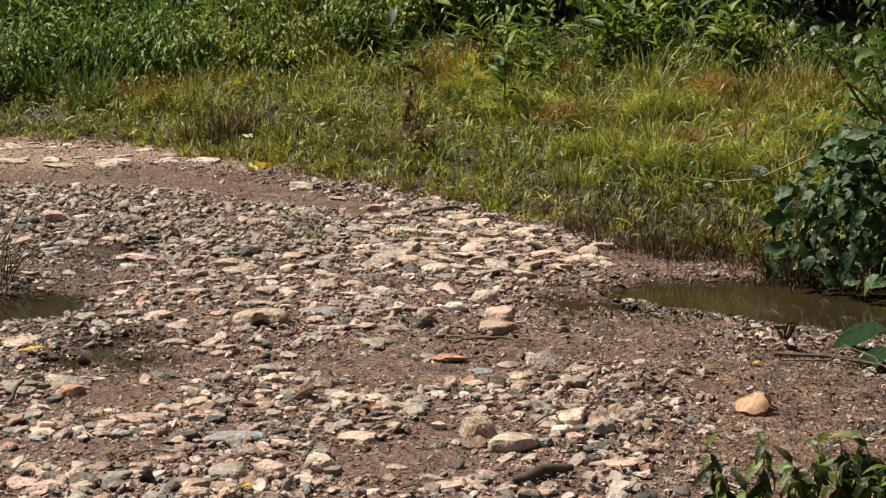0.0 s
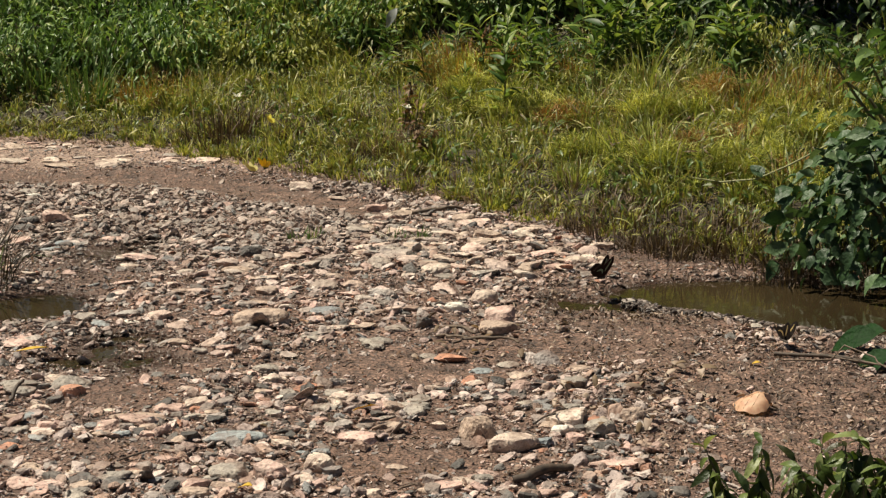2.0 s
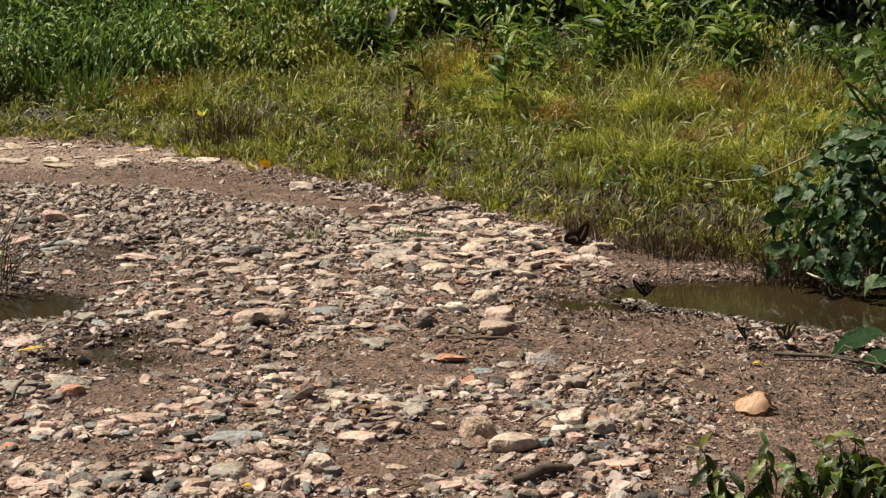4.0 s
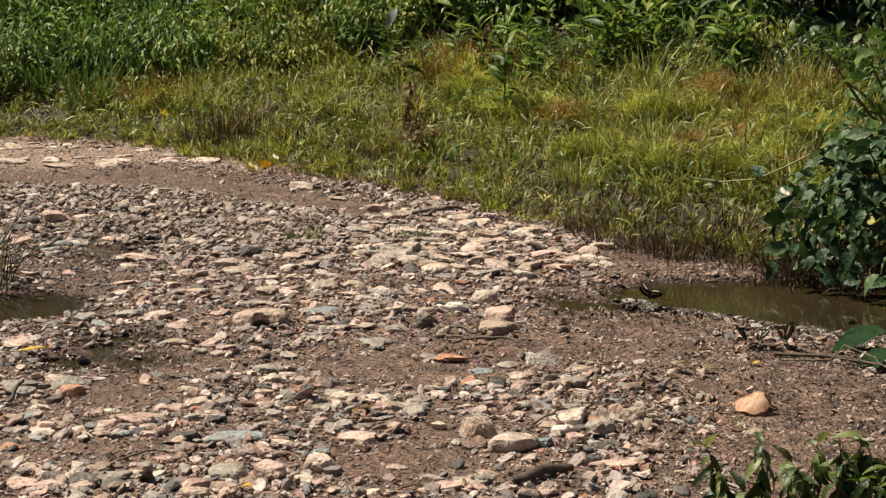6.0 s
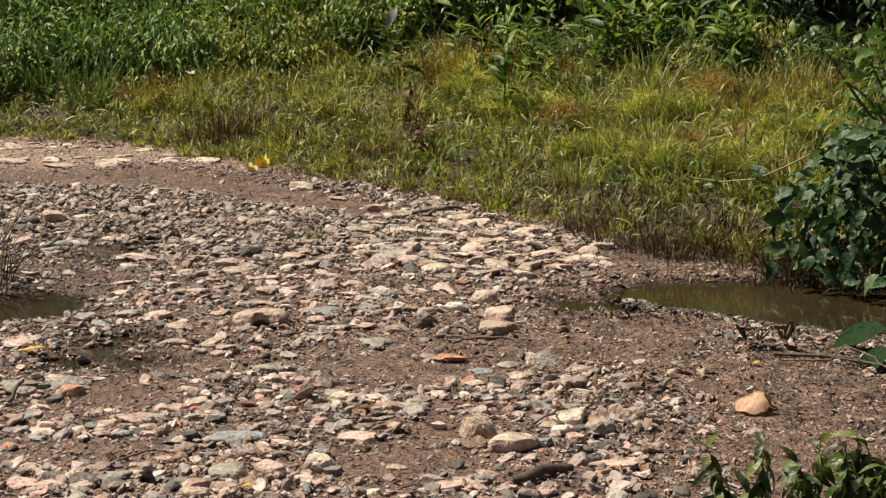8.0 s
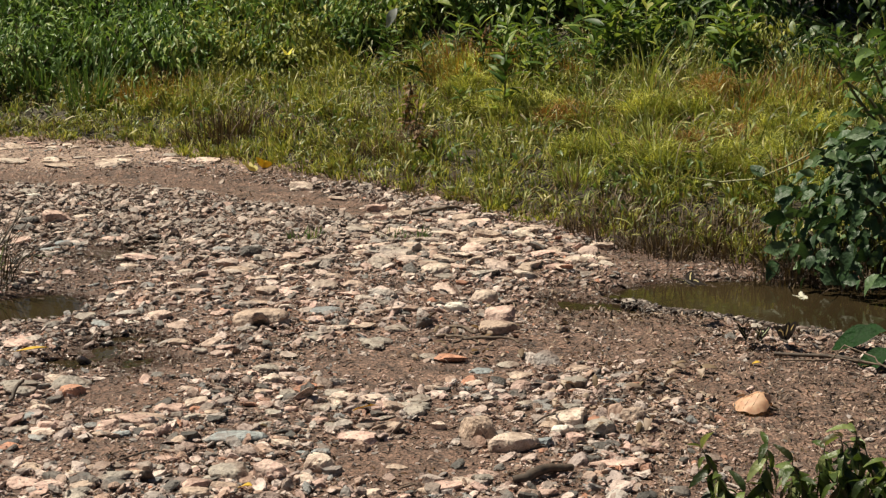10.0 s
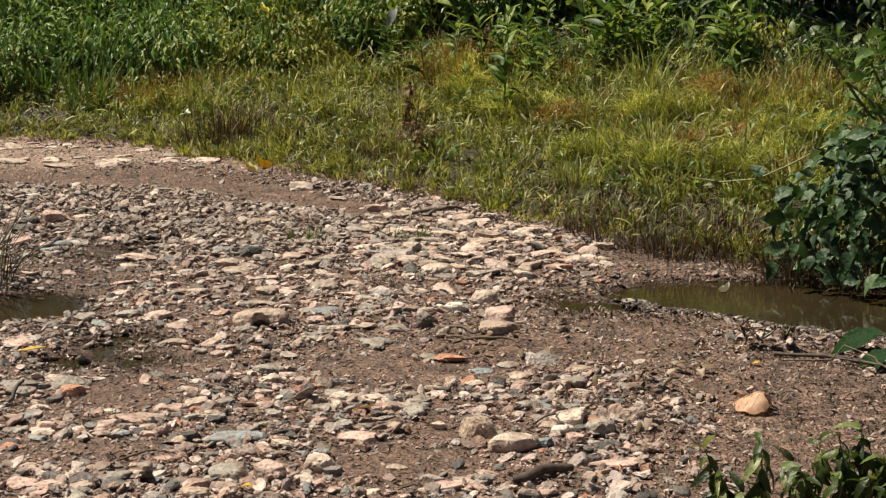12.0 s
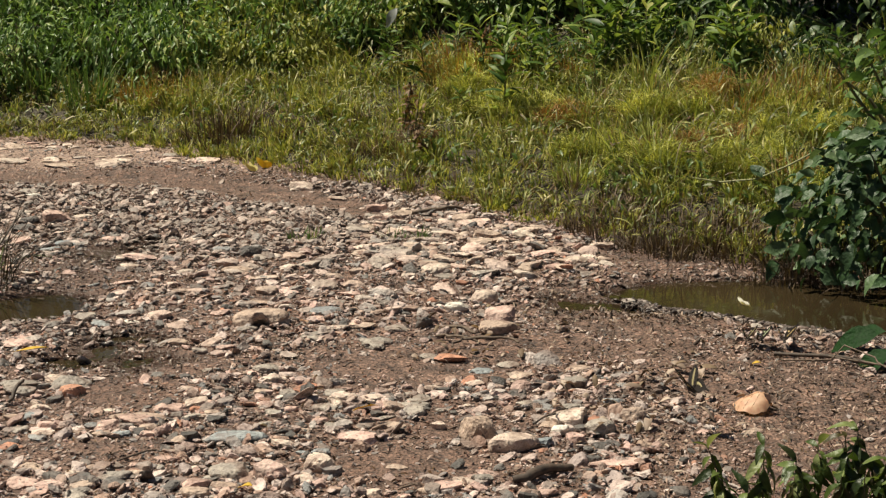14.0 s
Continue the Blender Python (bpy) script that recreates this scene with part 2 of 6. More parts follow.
def leaf_shape(length, width, fold=0.25, curl=0.35, belly=0.4, steps=5, wave=0.0, lobes=0.0):
    """A leaf along +Y from its stalk, folded on its midrib, drooping towards the tip; belly: where it is widest."""
    v, f = [], []
    for i in range(steps + 1):
        s = i / steps
        w = width / 2 * (1 + lobes * math.sin(s * 15)) * (math.sin(math.pi * min(1, s / belly) / 2) if s < belly else math.cos(math.pi / 2 * (s - belly) / (1 - belly)) ** 0.8) + 0.0006
        a = curl * s
        y, z = length * s * math.cos(a * 0.6), -length * s * math.sin(a) * 0.8
        ripple = wave * width * math.sin(s * 9)
        v += [(-w, y, z + w * fold + ripple), (0, y, z), (w, y, z + w * fold - ripple)]
    for i in range(steps):
        k = 3 * i
        f += [(k, k + 1, k + 4, k + 3), (k + 1, k + 2, k + 5, k + 4)]
    return np.array(v), np.array(f)


def turns_of(az, tilt, roll, scale):
    """3 x 3 turns of things that lie along +Y: az about z, tilt up from level, roll about their own length; radians."""
    n = len(az)
    ca, sa, ct, st, cr, sr = np.cos(az), np.sin(az), np.cos(tilt), np.sin(tilt), np.cos(roll), np.sin(roll)
    o, z = np.ones(n), np.zeros(n)
    rz = np.stack([ca, -sa, z, sa, ca, z, z, z, o], 1).reshape(n, 3, 3)
    rx = np.stack([o, z, z, z, ct, -st, z, st, ct], 1).reshape(n, 3, 3)
    ry = np.stack([cr, z, sr, z, o, z, -sr, z, cr], 1).reshape(n, 3, 3)
    return np.einsum("nij,njk,nkl->nil", rz, rx, ry) * np.asarray(scale)[:, None, None]


rng = np.random.default_rng(7)

# ======== the ground ========
WATER_Z = -0.014
EDGE_X = [-6.0, -2.35, -1.39, -0.59, 0.16, 0.60, 0.90, 1.20, 1.64, 2.6, 6.0]
EDGE_Y = [10.6, 9.48, 9.04, 8.31, 7.64, 7.02, 6.68, 6.54, 6.48, 6.4, 6.2]
SHORE_X = [0.55, 0.68, 0.79, 0.89, 1.01, 1.12, 1.30, 1.60, 2.6, 3.4]
NEAR_Y = [6.14, 6.05, 5.94, 5.87, 5.79, 5.72, 5.64, 5.50, 5.5, 5.8]
FAR_Y = [6.21, 6.33, 6.37, 6.40, 6.42, 6.42, 6.40, 6.35, 6.2, 5.9]


def smooth01(t):
    t = np.clip(t, 0, 1)
    return t * t * (3 - 2 * t)


def soft_noise(x, y, scale, seed):
    """Smooth value noise on a grid, between -1 and 1."""
    r = np.random.default_rng(seed).random((256, 256)) * 2 - 1
    u, v = np.asarray(x) * scale + 97.3, np.asarray(y) * scale + 61.7
    i, j = np.floor(u).astype(int), np.floor(v).astype(int)
    a, b = smooth01(u - i), smooth01(v - j)
    g = lambda p, q: r[p % 256, q % 256]
    return (g(i, j) * (1 - a) + g(i + 1, j) * a) * (1 - b) + (g(i, j + 1) * (1 - a) + g(i + 1, j + 1) * a) * b


def grass_edge(x):
    return np.interp(x, EDGE_X, EDGE_Y)


def rut_line(x):
    return np.interp(x, [-2.6, -1.9, -1.25, -0.7, -0.34], [8.36, 8.31, 8.27, 7.92, 7.61])


def thicket_edge(x):
    return np.interp(x, [-4, -1.0, 0.2, 2.2, 5], [9.95, 10.25, 10.2, 9.2, 8.8])


def pool_depth(x, y):
    """How far inside the pools a place lies, in metres; below 0 outside."""
    near, far = np.interp(x, SHORE_X, NEAR_Y), np.interp(x, SHORE_X, FAR_Y)
    big = np.minimum(y - near, far - y)
    # a shallow film of water over the mud on the near side of the debris bar
    film = 0.05 * (1 - np.hypot((x - 0.56 + 0.45 * (y - 6.0)) / 0.24, (y - 6.03) / 0.11)) + 0.014 * soft_noise(x, y, 9, 7)
    big = np.maximum(np.where((x < 0.55) | (x > 3.4), -1.0, big), film)
    left = 0.14 * (1 - np.hypot((x + 1.41) / 0.2, (y - 6.03) / 0.2)) + 0.02 * soft_noise(x, y, 9, 8)
    small = 0.03 * (1 - np.hypot((x + 1.05) / 0.13, (y - 5.42) / 0.17)) + 0.016 * soft_noise(x, y, 15, 9)
    damp = 0.03 * (1 - np.hypot((x + 1.34) / 0.2, (y - 6.84) / 0.2))
    return np.maximum(np.maximum(np.maximum(big, left), small), damp)


def ground_z(x, y):
    x, y = np.asarray(x, float), np.asarray(y, float)
    z = 0.018 + 0.010 * soft_noise(x, y, 1.1, 1) + 0.006 * soft_noise(x, y, 4, 2) + 0.0035 * soft_noise(x, y, 13, 3) + 0.0018 * soft_noise(x, y, 36, 4)
    d = y - grass_edge(x)
    z = z + 0.13 * np.clip(d, 0, 6.5) * smooth01(d / 0.6 + 0.2) + 0.03 * smooth01(d / 0.3) + 0.03 * soft_noise(x, y, 1.7, 5) * smooth01(d)
    # the slope steepens under the thicket
    z = z + 0.32 * np.clip(y - thicket_edge(x), 0, 3.2)
    # wheel rut that drains along the far side of the gravel
    hollow = smooth01((x - 1.45) / 0.45)
    z = z - hollow * (0.32 * np.clip(y - thicket_edge(x), 0, 3.2) + 0.14 * np.clip(y - 8.9, 0, 3.6))
    rut = np.abs(y - rut_line(x))
    z = z - 0.010 * np.exp(-(rut / 0.16) ** 2) * (x < -0.2)
    ledge = y - rut_line(x) - 0.12
    z = z + 0.016 * np.exp(-(ledge / 0.035) ** 2) * smooth01((x + 1.75) / 0.2) * smooth01((-0.95 - x) / 0.2)
    p = pool_depth(x, y) + 0.03 * soft_noise(x, y, 7, 6)
    z = np.where(p > -0.2, z * smooth01((-p) / 0.2 + 0.15) - 0.05 * smooth01((p + 0.06) / 0.22), z)
    return z


def axis(fine0, fine1, step, far, grow=1.22):
    out, s = list(np.arange(fine0, fine1, step)), step
    lo, hi = out[0], out[-1]
    while hi < far:
        s *= grow
        hi += s
        out.append(hi)
    s = step
    while lo > -far:
        s *= grow
        lo -= s
        out.insert(0, lo)
    return np.array(out)


def build_ground():
    gx, gy = axis(-2.7, 2.4, 0.02, 900), axis(3.6, 9.8, 0.02, 900)
    xx, yy = np.meshgrid(gx, gy)
    zz = ground_z(xx, yy)
    v = np.stack([xx, yy, zz], -1).reshape(-1, 3)
    w, h = len(gx), len(gy)
    q = (np.arange(h - 1)[:, None] * w + np.arange(w - 1)[None, :]).ravel()
    f = np.stack([q, q + 1, q + w + 1, q + w], 1)
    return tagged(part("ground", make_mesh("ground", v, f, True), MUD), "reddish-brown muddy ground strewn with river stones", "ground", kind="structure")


ground = build_ground()


def build_water(name, x0, x1, y0, y1, label):
    gx, gy = np.linspace(x0, x1, 30), np.linspace(y0, y1, 14)
    xx, yy = np.meshgrid(gx, gy)
    v = np.stack([xx, yy, np.full_like(xx, WATER_Z)], -1).reshape(-1, 3)
    q = (np.arange(13)[:, None] * 30 + np.arange(29)[None, :]).ravel()
    f = np.stack([q, q + 1, q + 31, q + 30], 1)
    keep = np.array([pool_depth(*v[i][:, :2].mean(0)) > -0.12 for i in f])
    return tagged(part(name, make_mesh(name, v, f[keep], True), WATER), label, "puddle", kind="structure")


build_water("water_1", 0.2, 3.5, 5.2, 6.7, "murky brown puddle along the grassy bank")
build_water("water_2", -2.0, -1.15, 5.75, 6.4, "small brown puddle among the stones")
build_water("water_3", -1.28, -0.9, 5.15, 5.7, "tiny wet puddle between pebbles")

# ======== stones ========
def ball(level):
    bm = bmesh.new()
    bmesh.ops.create_icosphere(bm, subdivisions=level, radius=1)
    v = np.array([tuple(p.co) for p in bm.verts])
    f = np.array([[q.index for q in p.verts] for p in bm.faces])
    bm.free()
    return v, f


BALLS = {k: ball(k) for k in (1, 2, 3, 4)}


def rock_verts(level, n, planes, g, rounding=0.22):
    """n boulders of radius about 1: round balls cut by flat faces."""
    tv, _ = BALLS[level]
    nn = g.normal(size=(n, planes, 3))
    nn /= np.linalg.norm(nn, axis=2, keepdims=True)
    dd = g.uniform(0.5, 0.95, (n, planes))
    dots = np.einsum("npi,ki->npk", nn, tv)
    r = np.where(dots > 0.05, dd[:, :, None] / np.maximum(dots, 0.05), 9).min(1)
    r = np.minimum(r, 1.15)
    r = r * (1 - rounding) + rounding * 0.9
    return tv[None] * r[:, :, None]


def stone_mesh(name, w, d, h, g, level=4, planes=15, rounding=0.2, lumps=0.10, hollow=0.0):
    v = rock_verts(level, 1, planes, g, rounding)[0]
    off = Vector((w * 900, d * 700, 0))
    rough = np.array([noise.noise(Vector(p * 2.3) + off) + 0.45 * noise.noise(Vector(p * 6.1) + off) for p in v])
    v = v * (1 + lumps * rough)[:, None]
    v[:, 2] = np.where(v[:, 2] > 0.5, 0.5 + (v[:, 2] - 0.5) * 0.3, v[:, 2])
    ext = v.max(0) - v.min(0)
    v = v / ext * np.array([w, d, h * 1.35])
    if hollow:
        lift = hollow * h * np.exp(-((v[:, 0] - 0.04 * w) / (0.15 * w)) ** 4) * smooth01((-v[:, 1] / d) * 2.2 + 0.5)
        v[:, 2] = np.where(v[:, 2] < 0.12 * h, v[:, 2] + lift, v[:, 2] + 0.12 * lift)
    return make_mesh(name, v, BALLS[level][1], False)


stone_rng = np.random.default_rng(21)
WORDS = {"grey": "grey", "tan": "tan brown", "pink": "pinkish tan", "cream": "pale cream", "white": "chalky white", "slate": "blue-grey slate", "red": "rusty red", "dark": "dark wet"}


def stone(x, y, w, d, h, tone, tilt=8, rounding=0.2, lumps=0.10, hollow=0.0, lift=0.0, yaw=None, fine=False):
    """A stone of its own, lying a little sunk in the mud."""
    me = stone_mesh("stone", w, d, h, stone_rng, 4 if fine or w > 0.085 else 3, 15, rounding, lumps, hollow)
    ob = part("stone", me, STONE[tone])
    a = stone_rng.uniform(-1, 1, 3)
    ob.matrix_basis = pose(x, y, float(ground_z(x, y)) + h * 0.28 + lift, a[0] * tilt, a[1] * tilt, a[2] * 14 if yaw is None else yaw)
    flat = "flat slab of" if h < 0.33 * w else "rounded"
    tagged(ob, f"{flat} {WORDS[tone]} river stone lying half sunk in mud", "stone", "river stones")
    return ob

stone(0.145, 6.03, 0.10, 0.08, 0.05, "cream", 5, 0.65, 0.05, lift=0.004, yaw=20)
stone(0.045, 5.84, 0.086, 0.055, 0.036, "white", 4, 0.3, 0.12, lift=0.006)
stone(0.19, 5.70, 0.105, 0.085, 0.046, "pink", 8, 0.15, 0.1, lift=0.004)
stone(0.165, 5.54, 0.125, 0.08, 0.036, "tan", 7, 0.5, 0.06, lift=0.006, yaw=8)
stone(-0.605, 5.69, 0.185, 0.10, 0.058, "tan", 3, 0.6, 0.07, 0.6, 0.004, 4)
stone(-0.52, 5.69, 0.056, 0.039, 0.035, "tan")
stone(0.182, 4.45, 0.138, 0.07, 0.046, "cream", 3, 0.65, 0.05, yaw=8)
stone(0.092, 4.53, 0.108, 0.085, 0.058, "tan", 16, 0.15, 0.12, 0.5, 0.012, -12)
stone(-0.303, 4.29, 0.094, 0.07, 0.046, "cream", 5, 0.4, 0.26, fine=True)
stone(-0.43, 4.215, 0.092, 0.07, 0.052, "pink", 6, 0.03, 0.06)
stone(-0.525, 4.235, 0.104, 0.078, 0.044, "grey", 5, 0.35, 0.06)
stone(-0.60, 4.15, 0.083, 0.055, 0.032, "pink")
stone(-0.53, 4.14, 0.076, 0.049, 0.026, "tan")
stone(-0.21, 4.53, 0.108, 0.067, 0.026, "pink")
stone(-0.275, 4.83, 0.088, 0.065, 0.042, "cream", 5, 0.3, 0.30, fine=True)
stone(-0.195, 4.85, 0.094, 0.07, 0.036, "cream", 5, 0.3, 0.30, fine=True)
stone(0.335, 4.65, 0.118, 0.095, 0.044, "cream", 14, 0.08, 0.1)
stone(0.31, 4.56, 0.053, 0.042, 0.027, "white")
stone(0.415, 4.58, 0.09, 0.075, 0.042, "grey", 5, 0.7, 0.04)
stone(0.51, 4.67, 0.077, 0.050, 0.049, "tan")
stone(-0.545, 4.51, 0.168, 0.075, 0.03, "slate", 3, 0.25, 0.05, yaw=6)
stone(-1.06, 4.96, 0.073, 0.055, 0.031, "red")
stone(-1.08, 5.05, 0.132, 0.104, 0.020, "grey")
stone(-1.23, 5.03, 0.115, 0.094, 0.026, "grey")
stone(-1.34, 5.53, 0.112, 0.092, 0.017, "pink")
stone(-1.62, 7.38, 0.135, 0.09, 0.06, "pink", 6, 0.08, 0.08)
stone(-1.71, 7.35, 0.083, 0.062, 0.026, "dark")
stone(-0.99, 7.03, 0.090, 0.069, 0.014, "cream")
stone(-0.73, 6.73, 0.088, 0.065, 0.046, "dark", 10, 0.5, 0.06)
stone(-0.76, 6.46, 0.121, 0.078, 0.018, "tan")
stone(-0.20, 6.74, 0.098, 0.070, 0.028, "grey")
stone(0.37, 6.70, 0.119, 0.074, 0.019, "pink")
stone(0.33, 6.88, 0.100, 0.083, 0.020, "cream")
stone(-0.11, 6.09, 0.059, 0.048, 0.024, "tan")
stone(-0.64, 8.06, 0.115, 0.08, 0.034, "cream", 8, 0.15, 0.12)
stone(-0.28, 7.57, 0.097, 0.066, 0.041, "pink")
stone(-1.63, 8.64, 0.143, 0.118, 0.021, "cream")
stone(-0.10, 6.86, 0.110, 0.082, 0.017, "tan")
stone(-0.40, 4.99, 0.074, 0.060, 0.018, "red")
stone(-0.52, 5.17, 0.098, 0.080, 0.031, "grey")
stone(0.025, 5.28, 0.108, 0.07, 0.018, "red", 5, 0.3, 0.16, lift=0.002)
stone(-1.07, 4.65, 0.061, 0.043, 0.024, "pink")
stone(-1.18, 4.73, 0.047, 0.035, 0.019, "tan")
stone(-0.80, 4.72, 0.112, 0.079, 0.021, "tan")
stone(-0.79, 4.61, 0.053, 0.034, 0.020, "tan")
stone(-0.20, 5.46, 0.098, 0.066, 0.016, "grey")
stone(0.39, 4.99, 0.074, 0.059, 0.031, "grey")
stone(-0.40, 5.54, 0.108, 0.066, 0.016, "grey")
stone(-0.83, 5.49, 0.063, 0.038, 0.023, "tan")
stone(1.01, 5.64, 0.048, 0.036, 0.007, "grey")
stone(0.95, 5.82, 0.030, 0.020, 0.011, "cream")
stone(0.60, 5.30, 0.035, 0.025, 0.007, "pink")
stone(-0.01, 4.62, 0.049, 0.035, 0.021, "cream")
stone(-0.41, 4.89, 0.096, 0.066, 0.014, "dark")
stone(-0.07, 4.86, 0.080, 0.068, 0.012, "grey")
stone(-1.14, 4.50, 0.074, 0.048, 0.011, "dark")
stone(-0.96, 4.17, 0.083, 0.058, 0.018, "pink")
stone(-0.87, 4.15, 0.069, 0.045, 0.021, "tan")
stone(-1.03, 4.18, 0.083, 0.063, 0.018, "pink")
stone(0.05, 4.16, 0.072, 0.048, 0.020, "cream")
stone(0.10, 4.19, 0.056, 0.038, 0.022, "grey")
stone(0.44, 4.32, 0.143, 0.112, 0.021, "pink")
stone(-0.24, 4.53, 0.045, 0.030, 0.012, "pink")
stone(-0.87, 4.72, 0.078, 0.057, 0.012, "tan")
stone(-1.19, 5.83, 0.076, 0.063, 0.015, "grey")
stone(-1.12, 5.72, 0.074, 0.046, 0.015, "slate")
stone(-1.15, 6.30, 0.092, 0.056, 0.014, "pink")
stone(-0.90, 6.14, 0.099, 0.065, 0.015, "tan")
stone(-0.35, 5.94, 0.077, 0.061, 0.015, "grey")
stone(-0.41, 5.72, 0.063, 0.048, 0.013, "pink")
stone(-0.26, 5.62, 0.091, 0.060, 0.014, "tan")
stone(-0.15, 5.61, 0.082, 0.056, 0.016, "grey")
stone(0.01, 6.34, 0.090, 0.058, 0.015, "grey")
stone(0.09, 6.31, 0.081, 0.058, 0.012, "cream")
stone(0.18, 6.57, 0.089, 0.054, 0.016, "tan")
stone(0.26, 6.67, 0.077, 0.060, 0.015, "cream")
stone(-0.05, 6.57, 0.106, 0.087, 0.016, "grey")
stone(0.08, 6.71, 0.095, 0.080, 0.014, "cream")
stone(0.21, 6.96, 0.112, 0.088, 0.017, "tan")
stone(0.41, 6.48, 0.084, 0.070, 0.013, "pink")
stone(0.53, 6.39, 0.083, 0.050, 0.012, "grey")
stone(0.46, 6.58, 0.068, 0.046, 0.012, "tan")
stone(-1.23, 7.96, 0.086, 0.073, 0.013, "grey")
stone(-1.35, 7.77, 0.074, 0.059, 0.011, "tan")
stone(-0.94, 7.64, 0.088, 0.062, 0.013, "pink")
stone(-0.74, 7.35, 0.094, 0.079, 0.014, "tan")
stone(-1.15, 7.29, 0.103, 0.078, 0.015, "grey")
stone(-1.32, 7.07, 0.091, 0.073, 0.014, "pink")
stone(-1.48, 6.96, 0.112, 0.075, 0.017, "slate")
stone(-1.83, 7.95, 0.112, 0.072, 0.017, "grey")
stone(-1.20, 6.73, 0.109, 0.077, 0.017, "cream")
stone(-0.58, 6.86, 0.075, 0.048, 0.011, "grey")
stone(-0.47, 6.58, 0.093, 0.065, 0.014, "pink")
stone(-0.54, 6.14, 0.087, 0.073, 0.013, "pink")
stone(-0.61, 5.98, 0.085, 0.058, 0.013, "tan")
stone(-1.36, 5.83, 0.076, 0.046, 0.011, "tan")
stone(-1.42, 5.72, 0.067, 0.041, 0.013, "grey")
stone(-0.13, 4.65, 0.076, 0.049, 0.011, "tan")
stone(-0.10, 4.82, 0.063, 0.050, 0.009, "grey")
stone(0.25, 5.30, 0.052, 0.036, 0.014, "grey")
stone(0.20, 5.20, 0.075, 0.050, 0.011, "grey")
stone(0.15, 4.95, 0.065, 0.040, 0.010, "red")
stone(0.29, 5.00, 0.082, 0.069, 0.012, "pink")
stone(0.54, 4.48, 0.074, 0.052, 0.011, "tan")
stone(0.54, 4.60, 0.061, 0.039, 0.009, "grey")
stone(0.41, 4.77, 0.069, 0.042, 0.010, "tan")
stone(-0.47, 4.74, 0.047, 0.029, 0.016, "grey")
stone(-0.63, 4.75, 0.056, 0.036, 0.011, "tan")
stone(-0.67, 4.72, 0.062, 0.048, 0.009, "cream")
stone(-0.74, 5.01, 0.049, 0.031, 0.010, "cream")
stone(-1.03, 5.77, 0.056, 0.034, 0.008, "white")
stone(-0.60, 5.42, 0.078, 0.056, 0.012, "pink")
stone(-0.32, 6.06, 0.086, 0.057, 0.013, "pink")
stone(-0.74, 5.84, 0.068, 0.058, 0.010, "pink")
stone(-0.04, 5.30, 0.069, 0.044, 0.010, "grey")
stone(0.82, 4.58, 0.060, 0.044, 0.009, "tan")
stone(0.44, 5.56, 0.047, 0.037, 0.007, "tan")
stone(-0.67, 4.57, 0.045, 0.032, 0.015, "grey")
stone(-0.91, 4.58, 0.060, 0.051, 0.009, "tan")
stone(-0.16, 4.72, 0.056, 0.040, 0.008, "grey")
stone(-0.30, 4.65, 0.052, 0.034, 0.011, "grey")
stone(-0.38, 4.60, 0.054, 0.038, 0.010, "tan")
stone(-0.48, 4.65, 0.046, 0.028, 0.012, "grey")
stone(-0.12, 4.29, 0.057, 0.040, 0.009, "tan")
stone(-0.70, 4.37, 0.064, 0.042, 0.010, "pink")
stone(-0.76, 4.25, 0.056, 0.046, 0.014, "tan")
stone(-0.83, 4.33, 0.057, 0.046, 0.009, "grey")
stone(-1.03, 4.31, 0.071, 0.052, 0.011, "tan")
stone(-2.12, 9.24, 0.076, 0.046, 0.011, "pink")
stone(-1.89, 9.14, 0.064, 0.042, 0.010, "cream")
stone(-2.08, 8.82, 0.067, 0.044, 0.010, "pink")
stone(-1.89, 8.77, 0.078, 0.051, 0.012, "cream")
stone(-1.56, 9.24, 0.070, 0.046, 0.011, "tan")
stone(-2.23, 9.21, 0.058, 0.048, 0.009, "cream")
stone(-1.82, 9.24, 0.059, 0.037, 0.009, "pink")
stone(-1.98, 9.07, 0.063, 0.039, 0.009, "grey")
stone(-1.36, 8.76, 0.095, 0.079, 0.014, "pink")
stone(-1.19, 8.57, 0.082, 0.061, 0.012, "grey")
stone(-0.46, 7.83, 0.085, 0.072, 0.013, "cream")
stone(-0.15, 7.52, 0.096, 0.067, 0.014, "cream")
stone(-0.06, 7.77, 0.089, 0.074, 0.013, "pink")
stone(0.12, 7.31, 0.103, 0.079, 0.015, "cream")
stone(0.27, 7.23, 0.102, 0.081, 0.015, "tan")
stone(0.01, 7.07, 0.104, 0.082, 0.016, "cream")
stone(-1.33, 5.48, 0.107, 0.072, 0.021, "pink", 7, 0.15, 0.10)
stone(-1.21, 4.98, 0.098, 0.066, 0.025, "grey", 7, 0.30, 0.10)
stone(-1.07, 4.59, 0.068, 0.046, 0.018, "cream", 7, 0.10, 0.10)
stone(-1.12, 4.47, 0.066, 0.045, 0.015, "red", 7, 0.20, 0.10)
stone(-0.81, 4.67, 0.115, 0.078, 0.027, "pink", 7, 0.10, 0.20)
stone(-0.78, 4.56, 0.048, 0.033, 0.016, "pink", 7, 0.40, 0.10)
stone(-0.60, 4.10, 0.075, 0.051, 0.026, "tan", 7, 0.20, 0.10)
stone(-0.53, 4.11, 0.068, 0.046, 0.019, "pink", 7, 0.20, 0.12)
stone(-0.88, 4.11, 0.068, 0.046, 0.019, "grey", 7, 0.20, 0.10)
stone(-0.50, 5.08, 0.083, 0.056, 0.032, "cream", 7, 0.05, 0.14)
stone(0.26, 4.47, 0.059, 0.040, 0.020, "slate", 7, 0.10, 0.10)
stone(0.11, 5.14, 0.075, 0.051, 0.014, "slate", 7, 0.20, 0.10)
